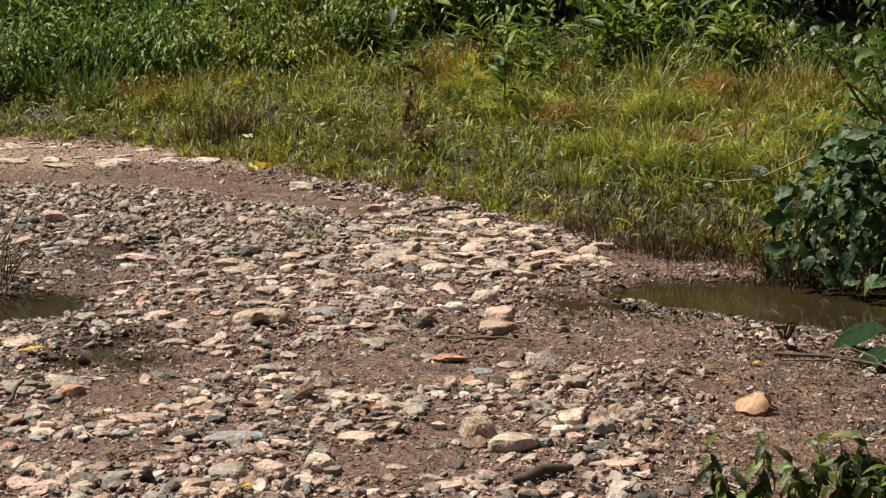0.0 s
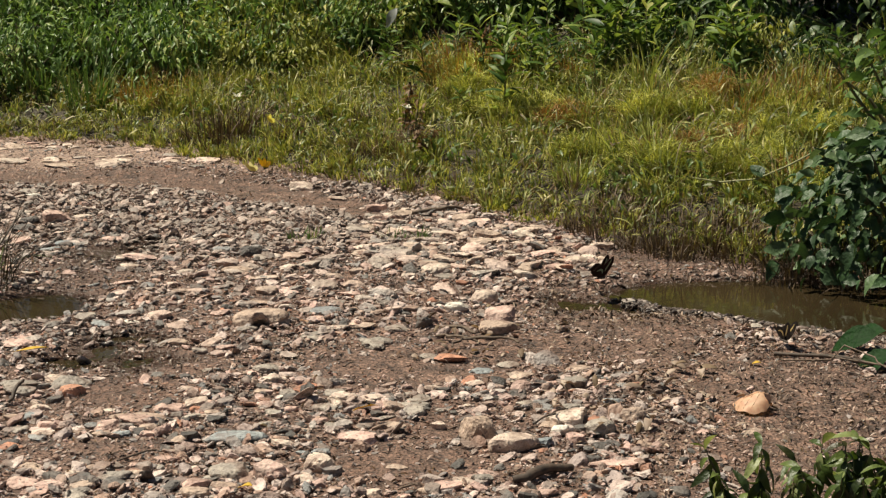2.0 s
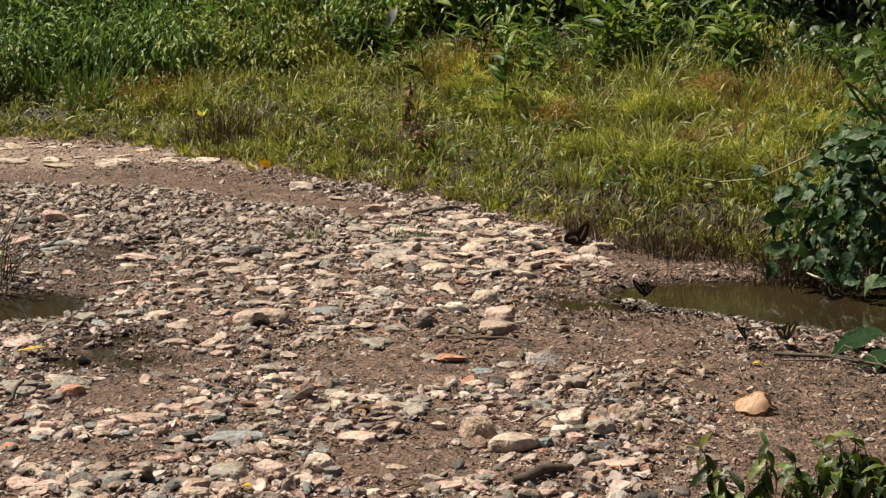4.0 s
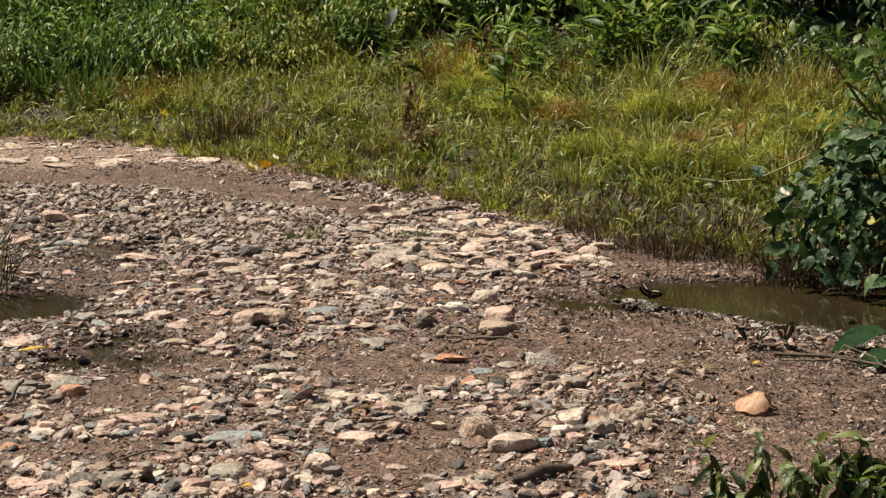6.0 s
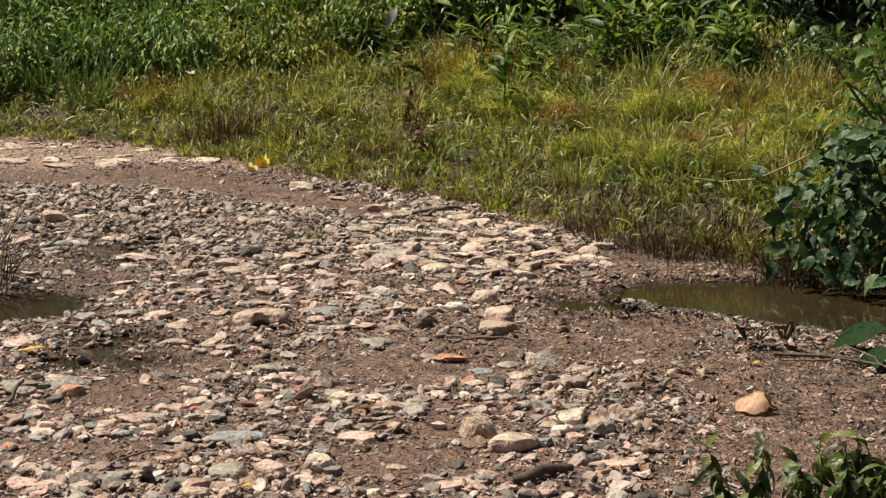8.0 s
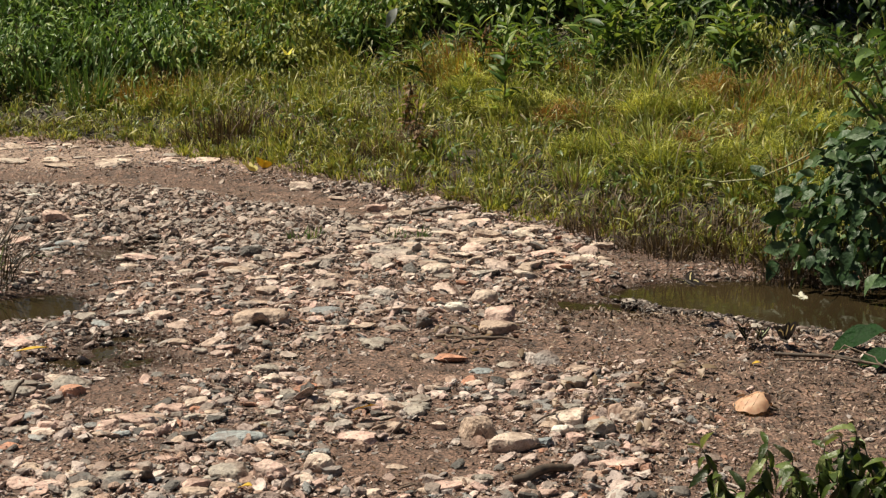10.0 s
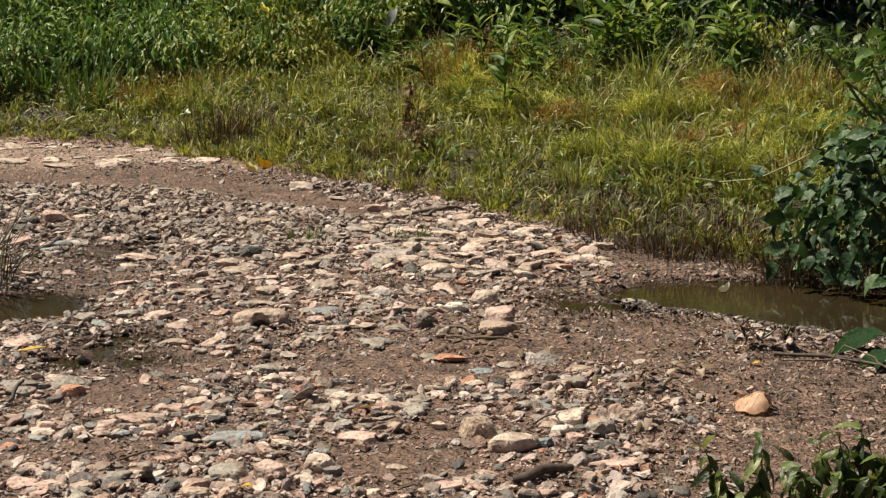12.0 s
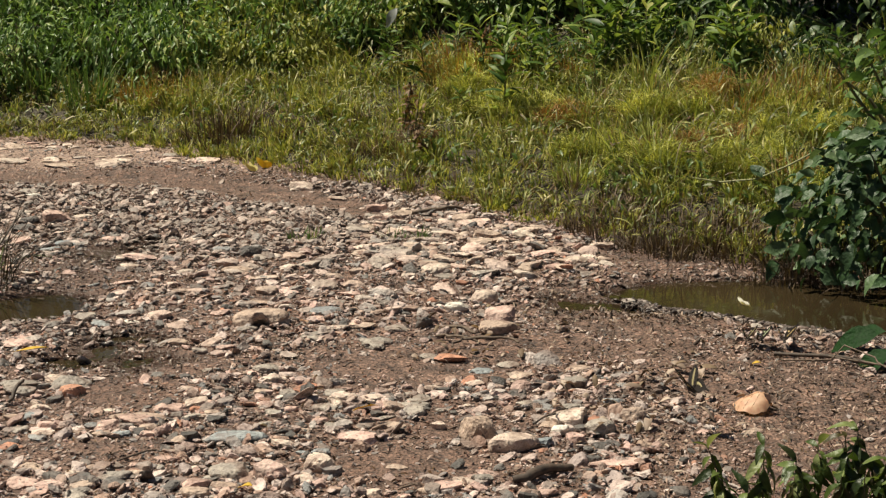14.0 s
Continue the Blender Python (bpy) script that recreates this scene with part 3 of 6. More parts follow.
stone(0.01, 4.14, 0.075, 0.051, 0.017, "pink", 7, 0.20, 0.12)
stone(-0.57, 4.56, 0.105, 0.071, 0.013, "slate", 7, 0.10, 0.08)
stone(-0.07, 4.81, 0.071, 0.048, 0.013, "grey", 7, 0.40, 0.06)
stone(-0.76, 4.81, 0.094, 0.064, 0.017, "pink", 7, 0.20, 0.12)
stone(-0.81, 4.22, 0.083, 0.057, 0.015, "grey", 7, 0.20, 0.10)
stone(-0.64, 6.32, 0.102, 0.069, 0.016, "cream", 7, 0.30, 0.10)
stone(-0.40, 5.49, 0.098, 0.067, 0.016, "grey", 7, 0.10, 0.12)
stone(-0.22, 5.41, 0.097, 0.066, 0.021, "grey", 7, 0.05, 0.25)
stone(-1.82, 7.88, 0.080, 0.055, 0.019, "white", 7, 0.30, 0.10)
stone(-1.71, 7.23, 0.111, 0.075, 0.023, "dark", 7, 0.40, 0.08)
stone(-1.53, 6.87, 0.084, 0.057, 0.015, "slate", 7, 0.20, 0.08)
stone(-1.48, 6.94, 0.058, 0.039, 0.020, "dark", 7, 0.30, 0.10)
stone(-1.78, 7.52, 0.096, 0.065, 0.018, "grey", 7, 0.20, 0.10)
stone(-1.16, 6.72, 0.134, 0.091, 0.024, "pink", 7, 0.10, 0.15)
stone(-1.51, 7.46, 0.086, 0.058, 0.013, "cream", 7, 0.30, 0.10)
stone(-1.68, 6.96, 0.111, 0.076, 0.025, "pink", 7, 0.20, 0.15)
stone(-1.17, 6.60, 0.093, 0.063, 0.014, "cream", 7, 0.20, 0.10)
stone(-0.19, 7.13, 0.091, 0.066, 0.014, "tan")
stone(0.14, 6.86, 0.097, 0.061, 0.015, "cream")
stone(0.40, 7.02, 0.090, 0.059, 0.014, "cream")


def cobbles(count, x0, x1, y0, y1, lo, hi, tones, seed, spread=0.8, inside=lambda x, y: True, joined="", flat=1.0):
    """Flat stones laid side by side over a stretch of ground, no two on one spot; tones: names for stones of their own, or the one material of a joined bank."""
    g, laid, sets = np.random.default_rng(seed), [], []
    for _ in range(count * 30):
        x, y, w = g.uniform(x0, x1), g.uniform(y0, y1), lo + (hi - lo) * g.random() ** 1.7
        if len(laid) >= count:
            break
        if not inside(x, y) or any(math.hypot(x - a, (y - b) * 1.25) < spread * (w + c) / 2 for a, b, c in laid):
            continue
        laid.append((x, y, w))
        d, h, soft = w * g.uniform(0.6, 0.85), w * g.uniform(0.16, 0.34) * flat, g.uniform(0.04, 0.35)
        if not joined:
            stone(x, y, w, d, h, tones[g.integers(len(tones))], 13, soft, 0.15, yaw=g.uniform(-40, 40))
            continue
        me = stone_mesh("cobble", w, d, h, g, 3, 15, soft, 0.15)
        v = np.array([p.co for p in me.vertices])
        bpy.data.meshes.remove(me)
        turn = np.array(Euler((g.normal(0, 0.12 * flat), g.normal(0, 0.12 * flat), g.uniform(-0.7, 0.7))).to_matrix())
        sets.append((v @ turn.T + np.array([x, y, float(ground_z(x, y)) + h * 0.28]), BALLS[3][1]))
    if joined:
        tagged(part("cobbles", make_mesh("cobbles", *join_sets(sets)), tones), joined, "cobbles", kind="stuff")


PALE_COBBLE = stone_mat("pale_cobble", [(0.0, (0.52, 0.42, 0.35)), (0.25, (0.40, 0.31, 0.25)), (0.45, (0.62, 0.52, 0.44)), (0.6, (0.30, 0.28, 0.255)), (0.8, (0.58, 0.43, 0.37)), (1.0, (0.64, 0.55, 0.47))])
MIXED_COBBLE = stone_mat("mixed_cobble", [(0.0, (0.52, 0.36, 0.31)), (0.2, (0.26, 0.24, 0.22)), (0.4, (0.62, 0.48, 0.42)), (0.55, (0.42, 0.32, 0.26)), (0.7, (0.20, 0.22, 0.235)), (0.85, (0.60, 0.51, 0.44)), (1.0, (0.10, 0.095, 0.09))])


# bare mud: centre, half widths
BARE = [(-0.02, 5.35, 0.34, 0.22), (0.1, 4.33, 0.3, 0.12), (-0.55, 5.28, 0.2, 0.1), (-0.95, 4.95, 0.16, 0.14), (-1.2, 6.35, 0.2, 0.2), (-0.9, 5.3, 0.25, 0.12), (0.1, 5.1, 0.2, 0.1), (0.56, 5.44, 0.3, 0.3), (0.99, 4.92, 0.35, 0.35), (0.79, 6.72, 0.2, 0.2), (-0.24, 5.17, 0.22, 0.12),
        (-0.9, 4.43, 0.2, 0.1), (-0.15, 4.35, 0.22, 0.12), (0.22, 5.36, 0.16, 0.16), (0.41, 5.85, 0.2, 0.12), (0.0, 4.6, 0.15, 0.1), (-2.3, 8.9, 0.6, 0.3), (1.2, 4.5, 0.5, 0.5), (1.25, 6.62, 0.75, 0.2)]


def stone_cover(x, y):
    """How stony the ground is, 0 to 1."""
    c = 0.98 + 0.5 * soft_noise(x, y, 2.6, 11) + 0.3 * soft_noise(x, y, 6.5, 12) + 0.25 * smooth01((y - 6.4) / 0.6)
    for i, (bx, by, rx, ry) in enumerate(BARE):
        c = c - (1.6 if i == 18 else 0.9) * np.exp(-(((x - bx) / rx) ** 2 + ((y - by) / ry) ** 2) ** 1.5)
    c = c - 2.2 * np.exp(-(np.abs(y - rut_line(x)) / np.interp(x, [-1.9, -1.3, -0.4], [0.17, 0.24, 0.19])) ** 4) * smooth01((-0.2 - x) / 0.2)
    c = c - 0.5 * smooth01((x - 0.4) / 0.35) * smooth01((6.0 - y) / 0.2)
    c = c - 0.55 * smooth01((y - 8.5) / 0.15) * smooth01((-1.0 - x) / 0.3)
    c = c * smooth01((grass_edge(x) + 0.06 - y) / 0.16)
    p = pool_depth(x, y)
    c = c - 0.75 * smooth01((p + 0.2) / 0.1) * smooth01((x - 0.3) / 0.1) * (y < 6.25)
    return c * smooth01((0.03 - p) / 0.05)


def scatter(n, g, y0=3.1, y1=9.8, half=2.7):
    """Places over the open ground, thinner towards its sides."""
    y = y0 + (y1 - y0) * g.random(2 * n)
    x = (g.random(2 * n) * 2 - 1) * half
    middle = (np.abs(x) < 0.27 * y + 0.12) & (y > 3.75)
    keep = g.random(2 * n) < np.where(middle, 0.86, 0.11)
    return x[keep], y[keep]


def gravel(name, material, n, s0, s1, power, level, planes, sink, label, floor_cover=0.0, smooth=True, seed=1, rugged=0.0, area=None):
    g = np.random.default_rng(seed)
    x, y = scatter(n, g) if area is None else (g.uniform(area[0], area[1], n), g.uniform(area[2], area[3], n))
    c = stone_cover(x, y)
    keep = g.random(len(x)) < np.maximum(c, floor_cover * np.where(c > -0.2, 1.0, 0.2) * (y < grass_edge(x) + 0.1) * (pool_depth(x, y) < 0.02))
    x, y = x[keep], y[keep]
    m = len(x)
    # finer at the far end, coarser in the pale bank of cobbles
    zone = 1 - (0.38 if area is None else 0.0) * smooth01((y - 6.9) / 0.4) * smooth01((-0.1 - x) / 0.3)
    size = (s0 + (s1 - s0) * g.random(m) ** power) * zone
    v = rock_verts(level, m, planes, g)
    dims = np.stack([size * g.uniform(0.8, 1.25, m), size * g.uniform(0.55, 0.95, m), size * g.uniform(0.16, 0.55, m)], 1) * 0.5
    v = v * (1 + g.normal(0, rugged, v.shape[:2]))[:, :, None]
    v[:, :, 2] = np.clip(v[:, :, 2], -0.7, g.uniform(0.35, 0.8, m)[:, None])
    v = v * dims[:, None, :]
    t = turns_of(g.random(m) * 6.283, g.normal(0, 0.38, m), g.normal(0, 0.38, m), np.ones(m))
    v = np.einsum("nij,nkj->nki", t, v)
    heap = 0.014 * smooth01(c[keep] - 0.4) * g.random(m) ** 2
    v[:, :, 2] += (ground_z(x, y) + dims[:, 2] * sink + heap)[:, None]
    v[:, :, 0] += x[:, None]
    v[:, :, 1] += y[:, None]
    tf = BALLS[level][1]
    f = (tf[None] + (np.arange(m) * len(BALLS[level][0]))[:, None, None]).reshape(-1, 3)
    return tagged(part(name, make_mesh(name, v.reshape(-1, 3), f, smooth), material), label, "gravel", kind="stuff")


gravel("large_gravel", GRAVEL, 2000, 0.04, 0.085, 2.4, 3, 14, 0.4, "flat pink, grey and tan river stones bedded in mud", 0.01, False, 31, 0.02)
gravel("gravel", GRAVEL, 25000, 0.014, 0.042, 1.9, 2, 9, 0.6, "broken flat river gravel bedded in mud", 0.12, False, 34, 0.09)
gravel("pebbles", GRAVEL, 70000, 0.006, 0.02, 1.5, 1, 8, 0.6, "small mixed pebbles and chips pressed into mud", 0.75, False, 32, 0.16)
DUSTY_GRAVEL = stone_mat("dusty_gravel", [(0.0, (0.16, 0.135, 0.12)), (0.25, (0.30, 0.24, 0.205)), (0.45, (0.25, 0.235, 0.22)), (0.65, (0.42, 0.325, 0.28)), (0.82, (0.33, 0.285, 0.255)), (0.94, (0.56, 0.46, 0.41)), (1.0, (0.62, 0.53, 0.47))])
gravel("flat_gravel", DUSTY_GRAVEL, 5000, 0.018, 0.055, 2.2, 2, 10, 0.55, "thin flat grey and pink stones packed over the far mud", 0.05, False, 41, 0.11, (-2.25, 0.05, 6.75, 8.2))
CRUMB = stone_mat("mud_crumb", [(0.0, (0.04, 0.024, 0.017)), (0.4, (0.15, 0.078, 0.056)), (0.75, (0.26, 0.15, 0.112)), (1.0, (0.40, 0.31, 0.25))])
gravel("mud_crumbs", CRUMB, 46000, 0.006, 0.016, 1.2, 1, 7, 0.5, "clods and crumbs of reddish mud and grit", 0.8, False, 33)

def flakes(name, n, material, lo, hi, ratio, label, seed, where):
    """Thin curled chips of leaf, bark and shale strewn over the mud."""
    g = np.random.default_rng(seed)
    x, y = scatter(n, g)
    keep = (g.random(len(x)) < where(x, y)) & (y < grass_edge(x) + 0.15) & (pool_depth(x, y) < 0.012)
    x, y = x[keep], y[keep]
    m = len(x)
    tv, tf = leaf_shape(1.0, ratio, 0.35, 0.7, 0.45, 3)
    tv = tv - np.array([0, 0.5, -0.12])
    v, f = spread(tv, tf, turns_of(g.random(m) * 6.283, g.normal(0, 0.35, m), g.normal(0, 0.45, m), lo + (hi - lo) * g.random(m) ** 2), np.stack([x, y, ground_z(x, y) + g.uniform(0.001, 0.012, m)], 1))
    return tagged(part(name, make_mesh(name, v, f), material), label, "litter", kind="stuff")


CHIP = leaf_mat("litter_chip", [(0.0, (0.035, 0.024, 0.018)), (0.45, (0.095, 0.062, 0.045)), (0.66, (0.21, 0.145, 0.105)), (0.85, (0.36, 0.26, 0.19)), (1.0, (0.5, 0.42, 0.33))], 0.6, 0.1, 0.3, 8.0)
mud_side = lambda x, y: 0.22 + 0.78 * smooth01((x - 0.2) / 0.4) * smooth01((6.2 - y) / 0.3)
flakes("leaf_litter", 20000, CHIP, 0.008, 0.03, 0.4, "brown leaf crumbs and bark chips on the mud", 35, mud_side)
PALE_CHIP = leaf_mat("bleached_chip", [(0.0, (0.24, 0.145, 0.105)), (0.5, (0.40, 0.275, 0.215)), (1.0, (0.56, 0.46, 0.38))], 0.6, 0.15, 0.3, 8.0)
flakes("dead_leaf_litter", 22000, PALE_CHIP, 0.007, 0.028, 0.28, "bleached broken dead leaves on the mud", 37, lambda x, y: 0.2 + 0.6 * smooth01((x - 0.25) / 0.3) * smooth01((5.6 - y) / 0.5))
flakes("dark_litter", 30000, CHIP, 0.006, 0.022, 0.4, "dark rotting leaf bits over the damp mud", 46, lambda x, y: smooth01((x - 0.8) / 0.3) * smooth01((y - 4.3) / 0.3))
flakes("shore_litter", 16000, CHIP, 0.015, 0.05, 0.25, "dead stalks and debris on the muddy shore", 38, lambda x, y: smooth01((x - 0.45) / 0.2) * smooth01((y - 6.3) / 0.15))
flakes("shore_debris", 60000, CHIP, 0.012, 0.045, 0.3, "dark wet debris and dead leaves along the waterline", 39, lambda x, y: np.exp(-((pool_depth(x, y) + 0.04) / 0.06) ** 2) * smooth01((x - 0.3) / 0.1) * (y < 6.3))
flakes("straw_litter", 24000, CHIP, 0.012, 0.05, 0.1, "bits of dead straw and fine twigs on the mud", 36, mud_side)

cobbles(95, -0.32, 0.62, 6.25, 7.45, 0.055, 0.13, PALE_COBBLE, 301, 0.72, lambda x, y: y > 6.3 + 0.5 * abs(x - 0.2) and y < grass_edge(x) - 0.12 and pool_depth(x, y) < -0.08, "pale flat cobbles piled along the foot of the bank")
cobbles(120, -1.75, 0.0, 5.3, 7.2, 0.045, 0.11, MIXED_COBBLE, 302, 0.9, lambda x, y: abs(x) < 0.265 * y and stone_cover(x, y) > 0.55 and pool_depth(x, y) < -0.03, "flat pink and grey river cobbles lying on mud")
cobbles(100, -1.2, 0.55, 4.05, 5.2, 0.035, 0.09, ("pink", "grey", "tan", "cream", "pink", "grey", "slate", "dark"), 303, 1.0, lambda x, y: abs(x) < 0.265 * y and stone_cover(x, y) > 0.5)
cobbles(24, -2.35, -1.15, 8.62, 9.3, 0.06, 0.19, PALE_COBBLE, 304, 0.9, lambda x, y: y < grass_edge(x) - 0.05, "pale slabs sunk in dry silt", 0.4)

# stones near the front that can be picked up one by one
PEBBLE_MESHES = []
for k in range(10):
    pv = rock_verts(2, 1, 9, stone_rng)[0] * (1 + stone_rng.normal(0, 0.09, (42, 1)))
    pv[:, 2] = np.clip(pv[:, 2], -0.7, 0.45)
    PEBBLE_MESHES.append(make_mesh("loose_stone", pv / (pv.max(0) - pv.min(0)), BALLS[2][1], False))
    PEBBLE_MESHES[-1].materials.append(GRAVEL)


def loose_stones(count):
    g = np.random.default_rng(77)
    made = 0
    while made < count:
        y = g.uniform(4.0, 5.1)
        x = g.uniform(-1, 1) * 0.26 * y
        if g.random() > stone_cover(x, y) * 0.9:
            continue
        ob = part("loose_stone", PEBBLE_MESHES[made % 10], GRAVEL, ground)
        s = g.uniform(0.025, 0.06)
        h = s * g.uniform(0.18, 0.42)
        ob.matrix_basis = pose(x, y, float(ground_z(x, y)) + h * 0.25, *g.normal(0, 12, 2), g.uniform(0, 360)) @ Matrix.Diagonal((s * 1.1, s * g.uniform(0.6, 0.9), h * 1.3, 1))
        made += 1

# wet stones and chips heaped along the near shore of the puddle
DEBRIS = stone_mat("wet_debris", [(0.0, (0.02, 0.016, 0.014)), (0.55, (0.075, 0.058, 0.05)), (0.8, (0.2, 0.165, 0.15)), (1.0, (0.46, 0.42, 0.38))])


def debris_bar(n, seed):
    g = np.random.default_rng(seed)
    x = g.uniform(0.62, 1.5, n)
    y = np.interp(x, SHORE_X, NEAR_Y) - 0.045 + g.normal(0, 0.032, n) * (1 + 0.8 * smooth01((x - 1.0) / 0.3))
    size = 0.008 + 0.026 * g.random(n) ** 2.4
    v = rock_verts(2, n, 9, g) * (np.stack([size * g.uniform(0.8, 1.4, n), size * g.uniform(0.5, 0.9, n), size * g.uniform(0.25, 0.6, n)], 1) * 0.5)[:, None, :]
    v = np.einsum("nij,nkj->nki", turns_of(g.random(n) * 6.283, g.normal(0, 0.35, n), g.normal(0, 0.35, n), np.ones(n)), v)
    v += np.stack([x, y, np.maximum(ground_z(x, y), WATER_Z - 0.004) + size * 0.12 + 0.008 * g.random(n)], 1)[:, None, :]
    f = (BALLS[2][1][None] + (np.arange(n) * len(BALLS[2][0]))[:, None, None]).reshape(-1, 3)
    return tagged(part("shore_gravel", make_mesh("shore_gravel", v.reshape(-1, 3), f, False), DEBRIS), "wet dark chips and pebbles heaped along the puddle's near shore", "gravel", kind="stuff")


debris_bar(1500, 40)

# ======== grass ========
def blades(x, y, z, length, width, lean, az, twist=0.0):
    n = len(x)
    s = np.array([0, 0.35, 0.7, 1.0])
    wid = np.array([0.75, 1.0, 0.7, 0.0])
    dx, dy = np.cos(az), np.sin(az)
    sx, sy = -np.sin(az + twist), np.cos(az + twist)
    v = np.zeros((n, 7, 3))
    for i in range(4):
        fwd = length * lean * s[i] ** 1.8
        up = length * (s[i] - 0.35 * lean * s[i] ** 2)
        cx, cy, cz = x + dx * fwd, y + dy * fwd, z + up
        if i < 3:
            v[:, 2 * i] = np.stack([cx + sx * width * wid[i] / 2, cy + sy * width * wid[i] / 2, cz], 1)
            v[:, 2 * i + 1] = np.stack([cx - sx * width * wid[i] / 2, cy - sy * width * wid[i] / 2, cz], 1)
        else:
            v[:, 6] = np.stack([cx, cy, cz], 1)
    tf = np.array([(0, 1, 3), (0, 3, 2), (2, 3, 5), (2, 5, 4), (4, 5, 6)])
    f = (tf[None] + (np.arange(n) * 7)[:, None, None]).reshape(-1, 3)
    return v.reshape(-1, 3), f


def meadow(name, tufts, per, material, label, pick, lengths, widths, lean, seed, radius=0.03, x0=-3.4, x1=3.0, y0=6.3, y1=12.4):
    """Grass in tufts whose blades spread from a common root."""
    g = np.random.default_rng(seed)
    x, y = g.uniform(x0, x1, tufts), g.uniform(y0, y1, tufts)
    d = y - grass_edge(x) - 0.12 * soft_noise(x, y, 5, 41)
    keep = g.random(tufts) < pick(x, y, d)
    x, y, d = x[keep], y[keep], d[keep]
    L = np.repeat(lengths(x, y, d) * g.uniform(0.6, 1.5, len(x)) * (0.6 + 0.75 * clumps(x, y, 8, seed + 300)), per)
    x, y = np.repeat(x, per), np.repeat(y, per)
    m = len(x)
    az = g.random(m) * 6.283
    r = radius * np.sqrt(g.random(m))
    x, y = x + r * np.cos(az), y + r * np.sin(az)
    v, f = blades(x, y, ground_z(x, y) - 0.004, L * g.uniform(0.5, 1.2, m), g.uniform(*widths, m), np.abs(g.normal(0, lean, m)) + 0.1, az + g.normal(0, 0.6, m), g.normal(0, 0.6, m))
    return tagged(part(name, make_mesh(name, v, f), material), label, "grass", kind="stuff")


def clumps(x, y, scale, seed, cut=0.0):
    return smooth01((soft_noise(x, y, scale, seed) - cut) / 0.5 + 0.5)


meadow("grass", 19000, 14, GRASS, "short yellowish-green grass on the bank", lambda x, y, d: (d > 0) * np.maximum(0.18 + 0.82 * clumps(x, y, 4, 42) ** 1.5, smooth01((0.5 - d) / 0.3)) * (y < thicket_edge(x) + np.where(x < -0.5, 0.4, -0.05)),
       lambda x, y, d: 0.05 + 0.06 * smooth01(d / 0.9) + 0.035 * soft_noise(x, y, 2, 43) * smooth01(d), (0.004, 0.009), 0.5, 51)
meadow("tall_grass", 3400, 14, TALL_GRASS, "taller feathery yellow-green grass", lambda x, y, d: smooth01((d - 0.35) / 0.5) * smooth01((x - 0.2 + 0.3 * soft_noise(x, y, 1.5, 44)) / 0.5) * clumps(x, y, 3.5, 45, 0.05) ** 1.5 * (y < 9.6),
       lambda x, y, d: 0.09 + 0.09 * smooth01(d / 0.8) + 0.05 * soft_noise(x, y, 2, 46), (0.004, 0.009), 0.8, 52, 0.04, 0.0, 3.0)
meadow("dead_grass", 6000, 12, LITTER, "brown dead grass and stubble at the edge of the mud", lambda x, y, d: (d > -0.12) * (0.3 + 0.7 * smooth01((0.45 - d) / 0.4)) * np.maximum(clumps(x, y, 3, 47, 0.0), smooth01((0.2 - d) / 0.2) * 0.5),
       lambda x, y, d: 0.035 + 0.05 * smooth01(d / 0.5), (0.003, 0.008), 1.0, 53)
meadow("shore_stubble", 2600, 7, DARK_STALK, "dark dead stalks drooping over the muddy bank", lambda x, y, d: (d > -0.2) * (d < 0.1) * (0.25 + 0.75 * clumps(x, y, 7, 57)) * smooth01((x - 0.45) / 0.2), lambda x, y, d: 0.075 + 0.02 * soft_noise(x, y, 6, 58), (0.003, 0.007), 0.75, 55, 0.035, 0.4, 2.4, 6.25, 7.5)


def herbs(n, seed):
    """Small broad leaves of low weeds between the grass."""
    g = np.random.default_rng(seed)
    x, y = g.uniform(-3.2, 2.8, n), g.uniform(6.4, 12.0, n)
    d = y - grass_edge(x)
    keep = g.random(n) < (d > 0.15) * (0.15 + 0.85 * clumps(x, y, 3.2, 48, 0.15)) * smooth01(d / 0.6)
    x, y = x[keep], y[keep]
    m = len(x)
    tv, tf = leaf_shape(1.0, 0.42, 0.3, 0.6, 0.4, 3)
    v, f = spread(tv, tf, turns_of(g.random(m) * 6.283, g.normal(-0.1, 0.5, m), g.normal(0, 0.4, m), g.uniform(0.025, 0.06, m)), np.stack([x, y, ground_z(x, y) + g.uniform(0.02, 0.13, m)], 1))
    return tagged(part("low_weeds", make_mesh("low_weeds", v, f), HERB), "low broad-leaved weeds among the grass", "weeds", kind="stuff")


HERB = leaf_mat("low_weed_leaf", [(0.0, (0.16, 0.11, 0.04)), (0.25, (0.12, 0.14, 0.035)), (0.7, (0.09, 0.16, 0.035)), (1.0, (0.2, 0.25, 0.06))], 0.45, 0.4, 0.6, 10.0)
herbs(17000, 54)


